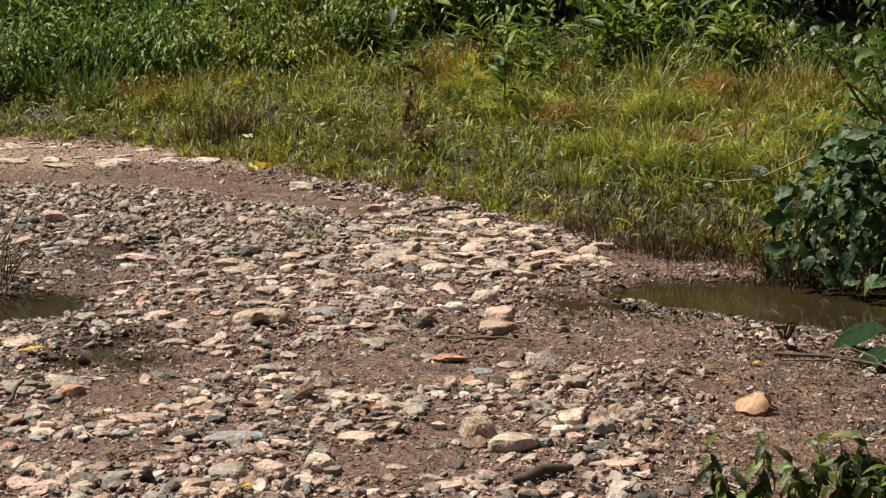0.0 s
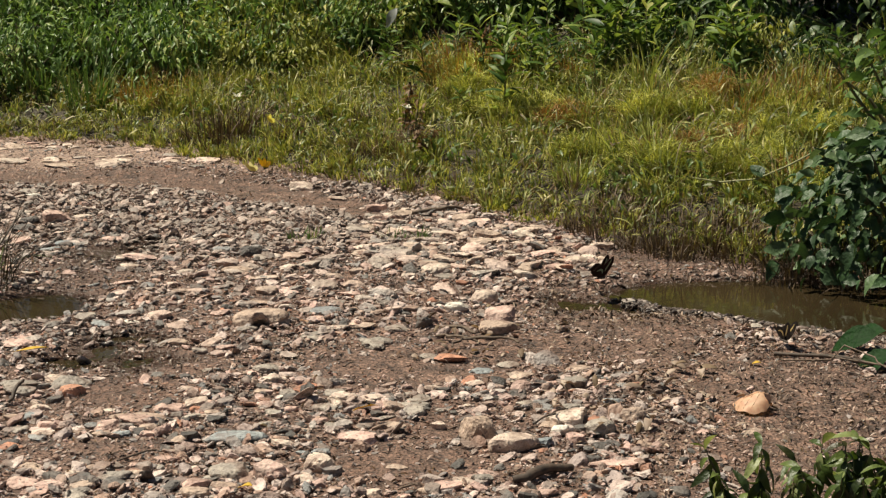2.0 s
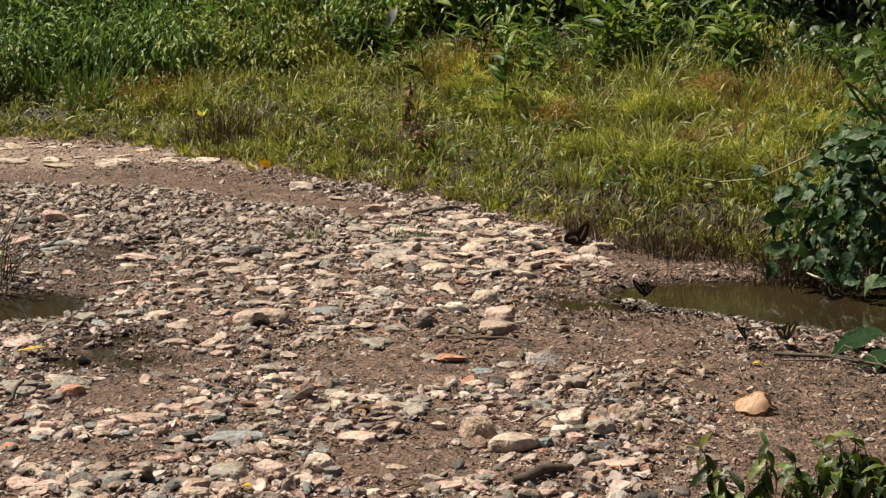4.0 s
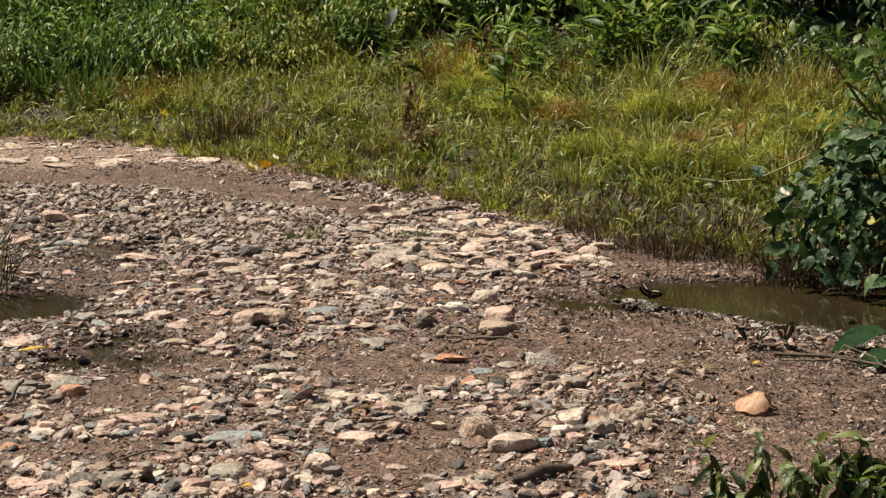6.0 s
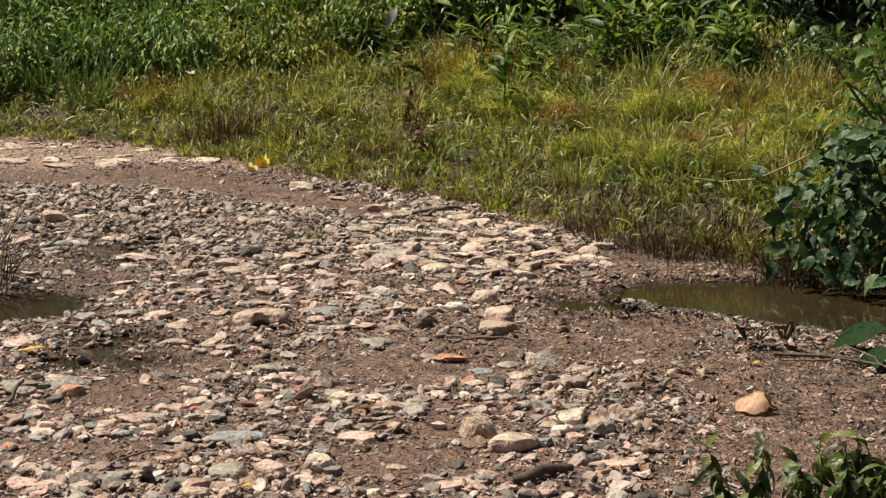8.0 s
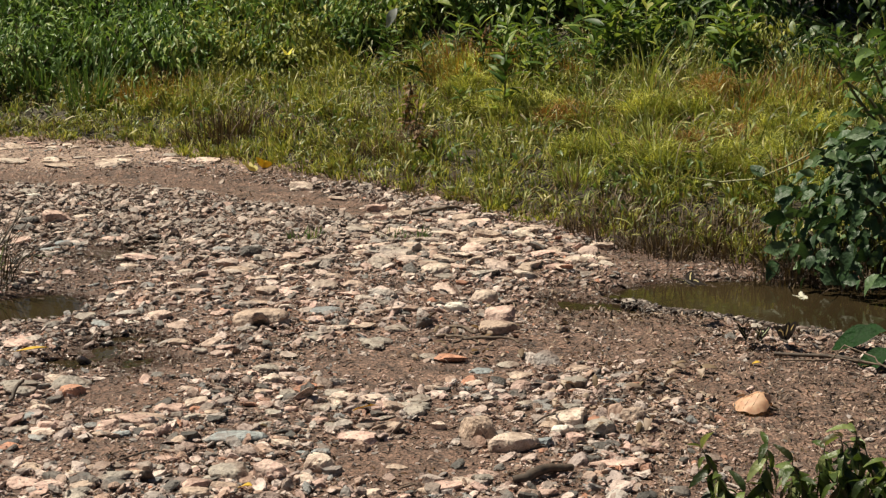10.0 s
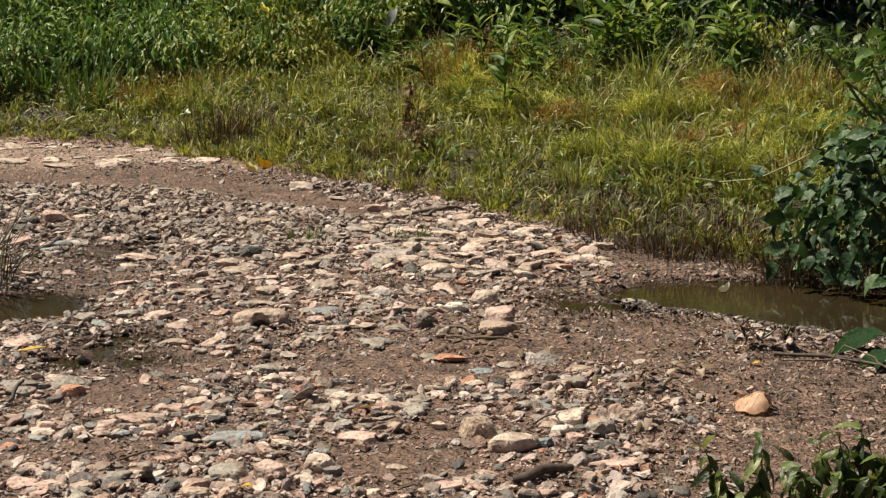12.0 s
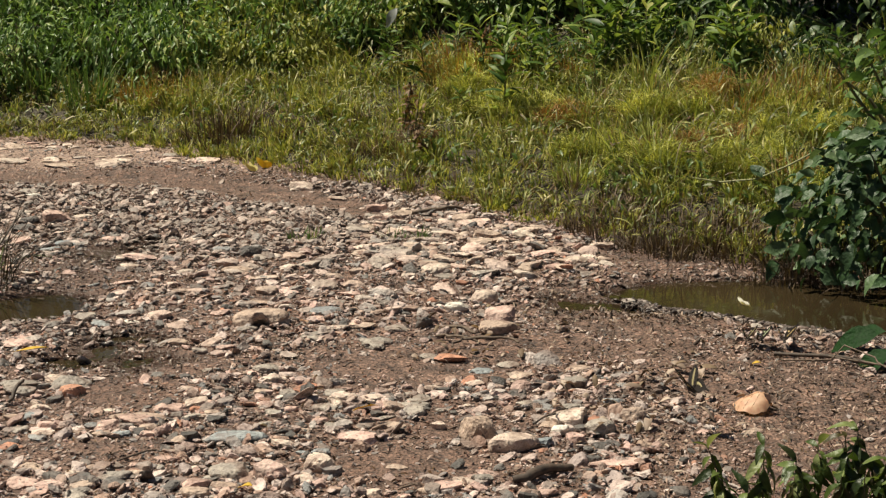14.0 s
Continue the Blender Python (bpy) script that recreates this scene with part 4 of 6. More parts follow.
def sward(n, seed):
    """Short crossing leaf blades that fill the grass."""
    g = np.random.default_rng(seed)
    x, y = g.uniform(-3.2, 2.8, n), g.uniform(6.4, 11.2, n)
    d = y - grass_edge(x)
    keep = g.random(n) < (d > 0.0) * (y < thicket_edge(x) + np.where(x < -0.5, 0.2, -0.1)) * (0.25 + 0.75 * clumps(x, y, 5, 49) ** 1.3)
    x, y, d = x[keep], y[keep], d[keep]
    m = len(x)
    tv, tf = leaf_shape(1.0, 0.11, 0.3, 0.8, 0.35, 3)
    tall = 0.05 + 0.07 * smooth01(d / 0.8) + 0.05 * smooth01((x - 0.2) / 0.6) * smooth01((d - 0.4) / 0.5)
    v, f = spread(tv, tf, turns_of(g.random(m) * 6.283, g.normal(0.95, 0.4, m), g.normal(0, 0.6, m), g.uniform(0.035, 0.09, m)), np.stack([x, y, ground_z(x, y) + g.random(m) * tall], 1))
    return tagged(part("sward", make_mesh("sward", v, f), SWARD), "dense mixed green and straw-coloured sward", "grass", kind="stuff")


SWARD = leaf_mat("sward_blade", [(0.0, (0.0528, 0.0427, 0.0212)), (0.24, (0.233, 0.155, 0.0794)), (0.4, (0.095, 0.134, 0.0423)), (0.6, (0.255, 0.272, 0.0688)), (0.8, (0.402, 0.373, 0.117)), (1.0, (0.655, 0.576, 0.339))], 0.5, 0.32, 0.7, 12.0)
sward(42000, 56)

# ======== shrubs and weeds ========
def shrub(x, y, height, radius, leaves, size, material, label, seed, lean=(0.0, 0.0), ratio=0.45, skirt=0.02, name="shrub", category="shrub", group="shrubs on the bank"):
    g = np.random.default_rng(seed)
    z0 = float(ground_z(x, y))
    top = thing(name, x, y, z0 - 0.01, label, category, group)
    sets, tips = [], []
    for k in range(9):
        a, r = g.random() * 6.283, radius * g.uniform(0.3, 0.9)
        hh = height * g.uniform(0.6, 0.98)
        p = [(0.03 * math.cos(a), 0.03 * math.sin(a), 0)]
        for s in (0.3, 0.6, 1.0):
            p.append((r * s * math.cos(a) + lean[0] * s + g.normal(0, 0.02), r * s * math.sin(a) + lean[1] * s + g.normal(0, 0.02), hh * s ** 0.8))
        sets.append(tube(p, [0.010, 0.008, 0.005, 0.002]))
        tips.append(p)
    v, f = join_sets(sets)
    part("stem_work", make_mesh("stem_work", v, f, True), STEM, top)
    # leaves fill an uneven crown and thin out inside
    n = leaves
    u = g.normal(size=(n, 3))
    u /= np.linalg.norm(u, axis=1, keepdims=True)
    rr = g.random(n) ** 0.45
    lump = 1 + 0.28 * np.sin(u[:, 0] * 5 + seed) * np.cos(u[:, 2] * 6 + seed * 2) + 0.18 * np.sin(u[:, 1] * 11 + seed)
    px = u[:, 0] * rr * lump * radius
    py = u[:, 1] * rr * lump * radius
    pz = height * 0.52 + u[:, 2] * rr * lump * height * 0.52
    px, py = px + lean[0] * pz / height, py + lean[1] * pz / height
    keep = pz > skirt
    px, py, pz, u = px[keep], py[keep], pz[keep], u[keep]
    m = len(px)
    tv, tf = leaf_shape(1.0, ratio, 0.3, 0.5, 0.4, 2)
    az = np.arctan2(u[:, 1], u[:, 0]) - 1.571 + g.normal(0, 0.9, m)
    t = turns_of(az, g.normal(-0.55, 0.45, m), g.normal(0, 0.5, m), size * g.uniform(0.6, 1.3, m))
    v, f = spread(tv, tf, t, np.stack([px, py, pz], 1))
    part("crown", make_mesh("crown", v, f), material, top)
    return top


def bush_kinds():
    """Low bushy herbs, built once and set out over the slope."""
    kinds = []
    for i in range(6):
        kinds.append(shrub(0, 0, 0.34 + 0.03 * i, 0.22 + 0.015 * i, 560, 0.05 + 0.004 * i, SHRUB, "low dense green leafy bush on the slope", 100 + i, (0, 0), 0.30, 0.02, "low_bush", "bush", "bushes on the slope"))
    return kinds


bushes = bush_kinds()
sg = np.random.default_rng(5)
count = 0
for row in range(6):
    for col in range(19):
        x = -3.2 + 0.32 * col + sg.normal(0, 0.06) + 0.16 * (row % 2)
        y = float(thicket_edge(x)) + 0.1 + 0.27 * row + sg.normal(0, 0.06)
        if (-0.4 < x < 0.2 and row == 0) or (x > 0.35 and row in (0, 2, 4)) or x > 1.6:
            continue
        m = pose(x, y, float(ground_z(x, y)) - 0.02, sg.normal(0, 4), sg.normal(0, 4), sg.uniform(0, 360))
        if count < 6:
            bushes[count].matrix_basis = m
        else:
            copy_thing(bushes[count % 6], m)
        count += 1
for i, (x, y) in enumerate([(-0.95, 10.74), (-0.73, 10.43), (-0.53, 10.41), (-0.65, 10.8), (-0.84, 11.04), (-0.37, 10.46), (-0.18, 10.5)]):
    m = pose(x, y, float(ground_z(x, y)) - 0.02, 0, 0, 51 * i) @ Matrix.Scale(0.55 + 0.08 * (i % 3), 4)
    copy_thing(bushes[i % 6], m)
# added behind the slope to keep bright sky out of the puddles' reflections
for i in range(12):
    x = -5.4 + 0.85 * i + sg.normal(0, 0.1)
    shrub(x, 12.9 + sg.normal(0, 0.2), sg.uniform(1.5, 1.9), sg.uniform(0.6, 0.75), 1800, 0.1, SHRUB, "tall dark green shrub added behind the bank for the puddles to reflect", 200 + i)

for i, (x, y, h) in enumerate([(-1.15, 10.25, 0.36), (-0.92, 10.5, 0.4), (-0.72, 10.3, 0.34), (-0.5, 10.55, 0.42), (-0.62, 10.85, 0.42), (-0.32, 10.4, 0.3), (-1.25, 10.7, 0.4), (-0.85, 10.2, 0.3), (-1.4, 10.35, 0.36)]):
    shrub(x, y, h, 0.2, 620, 0.05, OLIVE, "low olive-yellow leafy bush in full sun", 270 + i, (0, 0), 0.34, 0.02, "low_bush", "bush", "bushes on the slope")
for i, (x, y, h) in enumerate([(1.4, 9.55, 0.4), (1.62, 9.4, 0.42), (1.85, 9.15, 0.3), (1.5, 9.85, 0.45), (2.1, 9.0, 0.24), (1.78, 9.6, 0.36)]):
    shrub(x, y, h, 0.19, 420, 0.055, GLOOM, "dark green small-leaved bush beside a hollow", 290 + i, (0, 0), 0.4, 0.02, "low_bush", "bush", "bushes on the slope")
for i, (x, y, h) in enumerate([(0.72, 9.35, 0.2), (0.95, 9.15, 0.24), (1.15, 9.3, 0.3), (1.22, 8.95, 0.2), (1.45, 9.0, 0.26), (1.68, 8.85, 0.22), (1.9, 8.7, 0.24), (1.62, 9.15, 0.3), (2.1, 8.55, 0.26), (0.5, 9.6, 0.22)]):
    shrub(x, y, h, 0.17, 360, 0.055, OLIVE if i % 4 == 3 else GLOOM, "low olive-yellow leafy bush in full sun" if i % 4 == 3 else "dark green small-leaved bush at the foot of the thicket", 500 + i, (0, 0), 0.36, 0.02, "low_bush", "bush", "bushes on the slope")
# crowns start above the view; added only to darken the plants below
for i, (x, y) in enumerate([(0.2, 10.75), (0.75, 10.5), (1.35, 10.25)]):
    shrub(x, y, 1.7, 0.5, 1900, 0.085, SHRUB, "leafy shrub added to shade the back of the bank", 241 + i, (0, 0), 0.4, 0.36)
# unseen crowns added towards the sun, so that their shade blackens the hollow
shrub(1.75, 10.3, 2.3, 0.85, 3600, 0.1, SHRUB, "leafy shrub added to shade a dark hollow", 231, (0, 0), 0.45, 0.62)
shrub(2.75, 10.5, 2.3, 0.95, 3600, 0.1, SHRUB, "leafy shrub added to shade a dark hollow", 232, (0, 0), 0.45, 0.62)


# more added canopy: three raised out of view, three down to the ground behind
for i, (x, y) in enumerate([(1.2, 11.4), (2.2, 11.6), (3.2, 11.4), (1.5, 12.3), (2.6, 12.4), (3.7, 12.2)]):
    shrub(x, y, 2.6, 1.0, 3600, 0.12, SHRUB, "leafy shrub added to shade a dark hollow", 251 + i, (0, 0), 0.5, 0.7 if i < 3 else 0.03)


def tall_weed(label, height, leaves, leaf_len, seed, ratio=0.25, material=None, name="tall_weed"):
    """An upright stem with long pointed leaves around it, more of them at the tip."""
    g = np.random.default_rng(seed)
    top = thing(name, 0, 0, 0, label, "weed", "tall weeds on the bank")
    bx, by = g.normal(0, 0.06, 2)
    path = [(0, 0, 0), (bx * 0.3, by * 0.3, height * 0.4), (bx, by, height * 0.75), (bx * 1.5, by * 1.5, height)]
    part("stem", make_mesh("stem", *tube(path, [0.0045, 0.004, 0.003, 0.0015]), True), STEM, top)
    blade = make_mesh("leaf", *leaf_shape(leaf_len, leaf_len * ratio, 0.35, 0.38, 0.4, 5), True)
    for k in range(leaves):
        s = 0.12 + 0.88 * (k / (leaves - 1)) ** 0.8
        z = height * s
        lx, ly = bx * 1.5 * s ** 1.5, by * 1.5 * s ** 1.5
        ob = part("leaf", blade, material or LANCE, top)
        sc = g.uniform(0.7, 1.1) * (1.0 if s < 0.9 else 0.75)
        ob.matrix_basis = pose(lx, ly, z, g.uniform(12, 58) + 25 * (s > 0.88), g.normal(0, 15), k * 137.5 + g.normal(0, 20)) @ Matrix.Diagonal((sc, sc, sc, 1))
    return top


weeds = [tall_weed("upright weed with long pointed green leaves", h, n, L, 300 + i) for i, (h, n, L) in enumerate([(0.42, 20, 0.15), (0.34, 18, 0.13), (0.5, 24, 0.155), (0.3, 16, 0.12)])]
wg = np.random.default_rng(9)
for i in range(36):
    x = wg.uniform(-0.5, 1.4)
    y = float(thicket_edge(x)) + (wg.uniform(-0.35, 0.75) if x < 1.7 else wg.uniform(-0.6, -0.1))
    m = pose(x, y, float(ground_z(x, y)) - 0.01, wg.normal(0, 9), wg.normal(0, 9), wg.uniform(0, 360)) @ Matrix.Scale(wg.uniform(0.7, 1.25), 4)
    if i < 4:
        weeds[i].matrix_basis = m
    else:
        copy_thing(weeds[i % 4], m)


def leafy_mound(x, y, rx, ry, height, count, leaf_len, ratio, material, label, seed, name="vine_bush", category="bush", face=(-0.5, -1.0)):
    """A bush wrapped in overlapping hanging leaves, each a part."""
    g = np.random.default_rng(seed)
    z0 = float(ground_z(x, y))
    top = thing(name, x, y, z0, label, category)
    sets = []
    for k in range(14):
        a = g.random() * 6.283
        r = g.uniform(0.5, 0.95)
        sets.append(tube([(0.1 * math.cos(a) * rx, 0.1 * math.sin(a) * ry, -0.01), (0.7 * r * rx * math.cos(a), 0.7 * r * ry * math.sin(a), height * 0.55), (r * rx * math.cos(a), r * ry * math.sin(a), height * g.uniform(0.5, 0.95))], [0.012, 0.008, 0.003]))
    part("stem_work", make_mesh("stem_work", *join_sets(sets), True), STEM, top)
    shapes = [make_mesh("leaf", *leaf_shape(1.0, ratio * q, 0.34, c, 0.3, 9, 0.03, 0.13), True) for q, c in ((1.0, 0.6), (0.8, 0.9), (1.15, 0.35))]
    for k in range(count):
        a = g.random() * 6.283
        hgt = g.random() ** 1.1
        r = math.sqrt(max(0.02, 1 - (hgt * 0.92) ** 2.2)) * g.uniform(0.6, 1.1)
        lx, ly, lz = rx * r * math.cos(a), ry * r * math.sin(a), 0.015 + hgt * height
        sc = leaf_len * (0.5 + 1.1 * g.random() ** 1.6)
        ob = part("leaf", shapes[k % 3], material, top)
        ob.matrix_basis = pose(lx, ly, lz, -g.uniform(-5, 80) * (1.15 - hgt), g.normal(0, 42), math.degrees(a) - 90 + g.normal(0, 60)) @ Matrix.Diagonal((sc, sc, sc, 1))
    return top


leafy_mound(1.78, 6.46, 0.54, 0.40, 0.50, 1500, 0.057, 0.62, VINE, "dark green broad-leaved creeper bush hanging over the puddle", 61)

CREEPER = leaf_mat("light_creeper_leaf", [(0.0, (0.05, 0.10, 0.03)), (0.6, (0.09, 0.16, 0.045)), (1.0, (0.18, 0.25, 0.07))], 0.5, 0.35, gloss=0.35)
leafy_mound(2.05, 7.35, 0.55, 0.4, 0.62, 420, 0.065, 0.5, CREEPER, "light green creeper climbing over tall grass", 62, "creeper_bush")


def sprig_plant():
    """The low plant close to the camera, in sprigs that sway on their own."""
    g = np.random.default_rng(15)
    top = thing("leafy_plant", 0.85, 3.86, float(ground_z(0.85, 3.86)), "low green leafy plant growing close to the camera", "plant")
    shape = make_mesh("leaf", *leaf_shape(0.064, 0.02, 0.4, 1.1, 0.42, 6, 0.03), True)
    made = []
    # base across, base along, height, tip across, tip along
    for bx, by, full, tx, ty in [(-0.2, 0.05, 0.19, -0.05, 0.02), (-0.2, 0.0, 0.15, -0.03, 0.0), (-0.12, 0.03, 0.17, 0.0, 0.03), (-0.06, 0.0, 0.15, 0.0, 0.0), (0.0, 0.05, 0.17, 0.01, 0.0), (0.06, -0.02, 0.19, -0.02, 0.0),
                               (0.1, 0.06, 0.24, 0.0, 0.03), (0.13, 0.0, 0.19, 0.02, 0.0), (0.17, 0.04, 0.22, 0.03, 0.0), (0.2, -0.03, 0.18, 0.0, 0.0), (0.24, 0.03, 0.21, 0.03, 0.02), (-0.02, -0.06, 0.16, -0.05, 0.0), (0.08, -0.08, 0.18, 0.0, 0.0), (0.18, -0.09, 0.17, 0.02, 0.0), (0.28, -0.04, 0.19, 0.0, 0.0), (0.3, 0.05, 0.2, 0.02, 0.0), (0.12, -0.1, 0.16, 0.0, 0.0), (0.25, -0.1, 0.17, 0.0, 0.0), (0.02, -0.1, 0.15, 0.0, 0.0), (0.15, 0.07, 0.21, -0.03, 0.02),
                               (-0.16, -0.06, 0.13, -0.02, 0.0), (-0.08, -0.1, 0.13, 0.0, 0.0), (0.04, 0.02, 0.16, 0.03, 0.0), (0.09, -0.04, 0.16, -0.03, 0.0), (0.15, -0.05, 0.17, 0.03, 0.0), (0.21, 0.02, 0.18, -0.03, 0.0),
                               (0.26, -0.06, 0.17, -0.03, 0.0), (0.32, -0.08, 0.17, 0.0, 0.0), (0.33, 0.0, 0.19, 0.0, 0.0), (0.07, -0.14, 0.16, 0.0, 0.0), (0.2, -0.14, 0.16, 0.0, 0.0), (0.3, -0.14, 0.17, 0.0, 0.0)]:
        hh = full * (0.95 if bx < -0.13 else 1.15 if bx < 0.08 else 0.82)
        s = new("sprig")
        s.parent = top
        s.matrix_basis = pose(bx, by, 0, 0, 0, g.uniform(-15, 15))
        part("stem", make_mesh("stem", *tube([(0, 0, -0.07), (tx * 0.3, ty * 0.3, hh * 0.6), (tx, ty, hh)], [0.003, 0.0025, 0.0012]), True), STEM, s)
        for j in range(23):
            q = 0.25 + 0.75 * j / 22
            ob = part("leaf", shape, FRESH, s)
            sc = g.uniform(0.6, 1.15)
            ob.matrix_basis = pose(tx * q ** 1.6, ty * q ** 1.6, hh * q, g.normal(0, 30) + (30 if j > 20 else -40), g.normal(0, 25), j * 137.5 + g.normal(0, 25)) @ Matrix.Diagonal((sc, sc, sc, 1))
        made.append(s)
    return made


sprigs = sprig_plant()

# ======== single plants and litter ========
def tuft(name, x, y, count, length, width, radius, lean, material, label, seed, category="grass tuft", group=""):
    g = np.random.default_rng(seed)
    a, r = g.random(count) * 6.283, radius * np.sqrt(g.random(count))
    bx, by = r * np.cos(a), r * np.sin(a)
    z = ground_z(x + bx, y + by) - float(ground_z(x, y)) - 0.005
    v, f = blades(bx, by, z, length * g.uniform(0.5, 1.2, count), width * g.uniform(0.7, 1.3, count), np.abs(g.normal(0, lean, count)) + 0.05, a + g.normal(0, 0.7, count), g.normal(0, 0.5, count))
    if count < 80:
        ob = part(name, make_mesh(name, v, f), material)
        ob.matrix_basis = pose(x, y, float(ground_z(x, y)))
        return tagged(ob, label, category, group)
    # a broad clump comes in fronds that fan out from its root
    top = thing(name, x, y, float(ground_z(x, y)), label, category, group)
    owner = ((a + 3.1416) % 6.2832 * 1.2732).astype(int) % 8
    v, tris = v.reshape(count, 7, 3), f[:5] - f[:5].min()
    for k in range(8):
        w = v[owner == k]
        if len(w):
            q = (tris[None] + (np.arange(len(w)) * 7)[:, None, None]).reshape(-1, 3)
            part("frond", make_mesh("frond", w.reshape(-1, 3), q), material, top)
    return top


def feather_bush(x, y, r, h, n, material, label, seed):
    """A dome of fine arching strands, in sprays that fan out from one root."""
    g = np.random.default_rng(seed)
    top = thing("feathery_bush", x, y, float(ground_z(x, y)) - 0.005, label, "bush", "feathery bushes")
    for k in range(6):
        m = n // 6
        a = 1.047 * k + g.uniform(0, 1.2, m)
        q = r * np.sqrt(g.random(m))
        up = h * (1 - 0.5 * (q / r) ** 2) * g.uniform(0.25, 1.0, m)
        long = blades(0.3 * q * np.cos(a), 0.3 * q * np.sin(a), np.zeros(m), h * g.uniform(0.6, 1.1, m), np.full(m, 0.003), 0.9 * q / r + 0.1, a + g.normal(0, 0.4, m))
        fine = blades(q * np.cos(a), q * np.sin(a), up * 0.85, g.uniform(0.03, 0.07, m), g.uniform(0.004, 0.007, m), g.uniform(0.3, 2.2, m), g.random(m) * 6.283, g.normal(0, 0.8, m))
        part("spray", make_mesh("spray", *join_sets([long, fine])), material, top)
    return top


FEATHER = leaf_mat("feathery_leaf", [(0.0, (0.104, 0.0935, 0.0324)), (0.25, (0.333, 0.319, 0.0648)), (0.45, (0.187, 0.231, 0.054)), (0.7, (0.562, 0.55, 0.119)), (1.0, (0.749, 0.704, 0.281))], 0.55, 0.4, 0.6, 9.0, 0.3)
fb = np.random.default_rng(23)
for i in range(34):
    x = fb.uniform(0.1, 1.75)
    y = float(grass_edge(x)) + fb.uniform(0.75, 1.9)
    russet = i % 6 == 2
    feather_bush(x, y, fb.uniform(0.08, 0.17), fb.uniform(0.12, 0.23), 600, RUSSET if russet else FEATHER, "dry russet feathery herb in the grass" if russet else "yellow-green feathery herb in the grass", 400 + i)

REED = leaf_mat("reed_blade", [(0.0, (0.05, 0.10, 0.025)), (0.6, (0.09, 0.16, 0.04)), (1.0, (0.25, 0.27, 0.10))], 0.4, 0.4)
tuft("reed_clump", -1.93, 9.8, 84, 0.32, 0.009, 0.13, 0.35, REED, "clump of long upright green reed blades", 71)
tuft("reed_clump", -2.25, 10.1, 60, 0.28, 0.014, 0.12, 0.4, REED, "clump of long upright green reed blades", 72)
for i, (x, y, r, h) in enumerate([(0.16, 9.55, 0.26, 0.28), (-1.62, 9.95, 0.26, 0.17), (1.42, 8.3, 0.26, 0.2), (-0.81, 10.5, 0.3, 0.18), (1.0, 8.3, 0.16, 0.16), (1.75, 8.6, 0.2, 0.2), (0.75, 9.3, 0.2, 0.18)]):
    tuft("fern_clump", x, y, 420, h, 0.006, r, 0.8, RUSSET, "russet-brown dried fern clump in the grass", 80 + i, "fern", "russet ferns")
for i, (x, y, r, h) in enumerate([(-1.1, 9.1, 0.2, 0.17), (-0.75, 8.95, 0.14, 0.1), (0.95, 6.86, 0.22, 0.1), (1.12, 6.72, 0.16, 0.1), (0.7, 7.15, 0.2, 0.09), (-0.3, 8.6, 0.15, 0.12)]):
    tuft("dead_tuft", x, y, 300 if i == 0 else 260, h, 0.006, r, 0.6, DARK_STALK if i in (0, 2, 3) else LITTER, "brown withered grass tuft at the bank's edge", 90 + i, "grass tuft", "withered tufts")
for i, (x, y) in enumerate([(-0.55, 6.97), (-0.2, 7.0), (-0.53, 7.03), (-0.1, 7.0)]):
    tuft("small_tuft", x, y, 26, 0.06, 0.004, 0.06, 0.5, REED, "small green grass tuft between the stones", 110 + i, "grass tuft", "small tufts")
DARK_WEED = leaf_mat("withered_dark_weed", [(0.0, (0.022, 0.016, 0.011)), (0.7, (0.065, 0.045, 0.026)), (1.0, (0.15, 0.12, 0.05))], 0.7, 0.2)
tuft("left_weed", -1.66, 6.25, 120, 0.36, 0.0045, 0.13, 0.55, DARK_WEED, "withered brown weed beside the small puddle", 118, "weed").name = "withered_weed"
bpy.data.objects["withered_weed"]["kind"] = "stuff"
tuft("left_weed", -1.68, 6.35, 18, 0.26, 0.006, 0.12, 0.5, REED, "green grass tuft beside the small puddle", 119, "grass tuft").name = "grass_tuft"

STRAW = leaf_mat("bleached_straw", [(0.0, (0.30, 0.25, 0.14)), (1.0, (0.55, 0.5, 0.34))], 0.6, 0.3)
for i, (x, y) in enumerate([(-1.24, 9.75), (-1.2, 9.7), (0.3, 8.6), (0.9, 8.2), (-2.0, 9.75)]):
    tuft("straw_tuft", x, y, 12, 0.2, 0.007, 0.05, 0.5, STRAW, "few bleached straw blades in the grass", 150 + i, "grass tuft", "straw tufts")
for i in range(46):
    gx, gy = rng.uniform(-0.2, 1.9), rng.uniform(7.6, 9.4)
    if gy < grass_edge(gx) + 0.5:
        continue
    tuft("feathery_tuft", gx, gy, 90, rng.uniform(0.09, 0.16), 0.0055, 0.1, 1.0, TALL_GRASS, "feathery yellow-green grass tuft on the bank", 160 + i, "grass tuft", "feathery tufts")


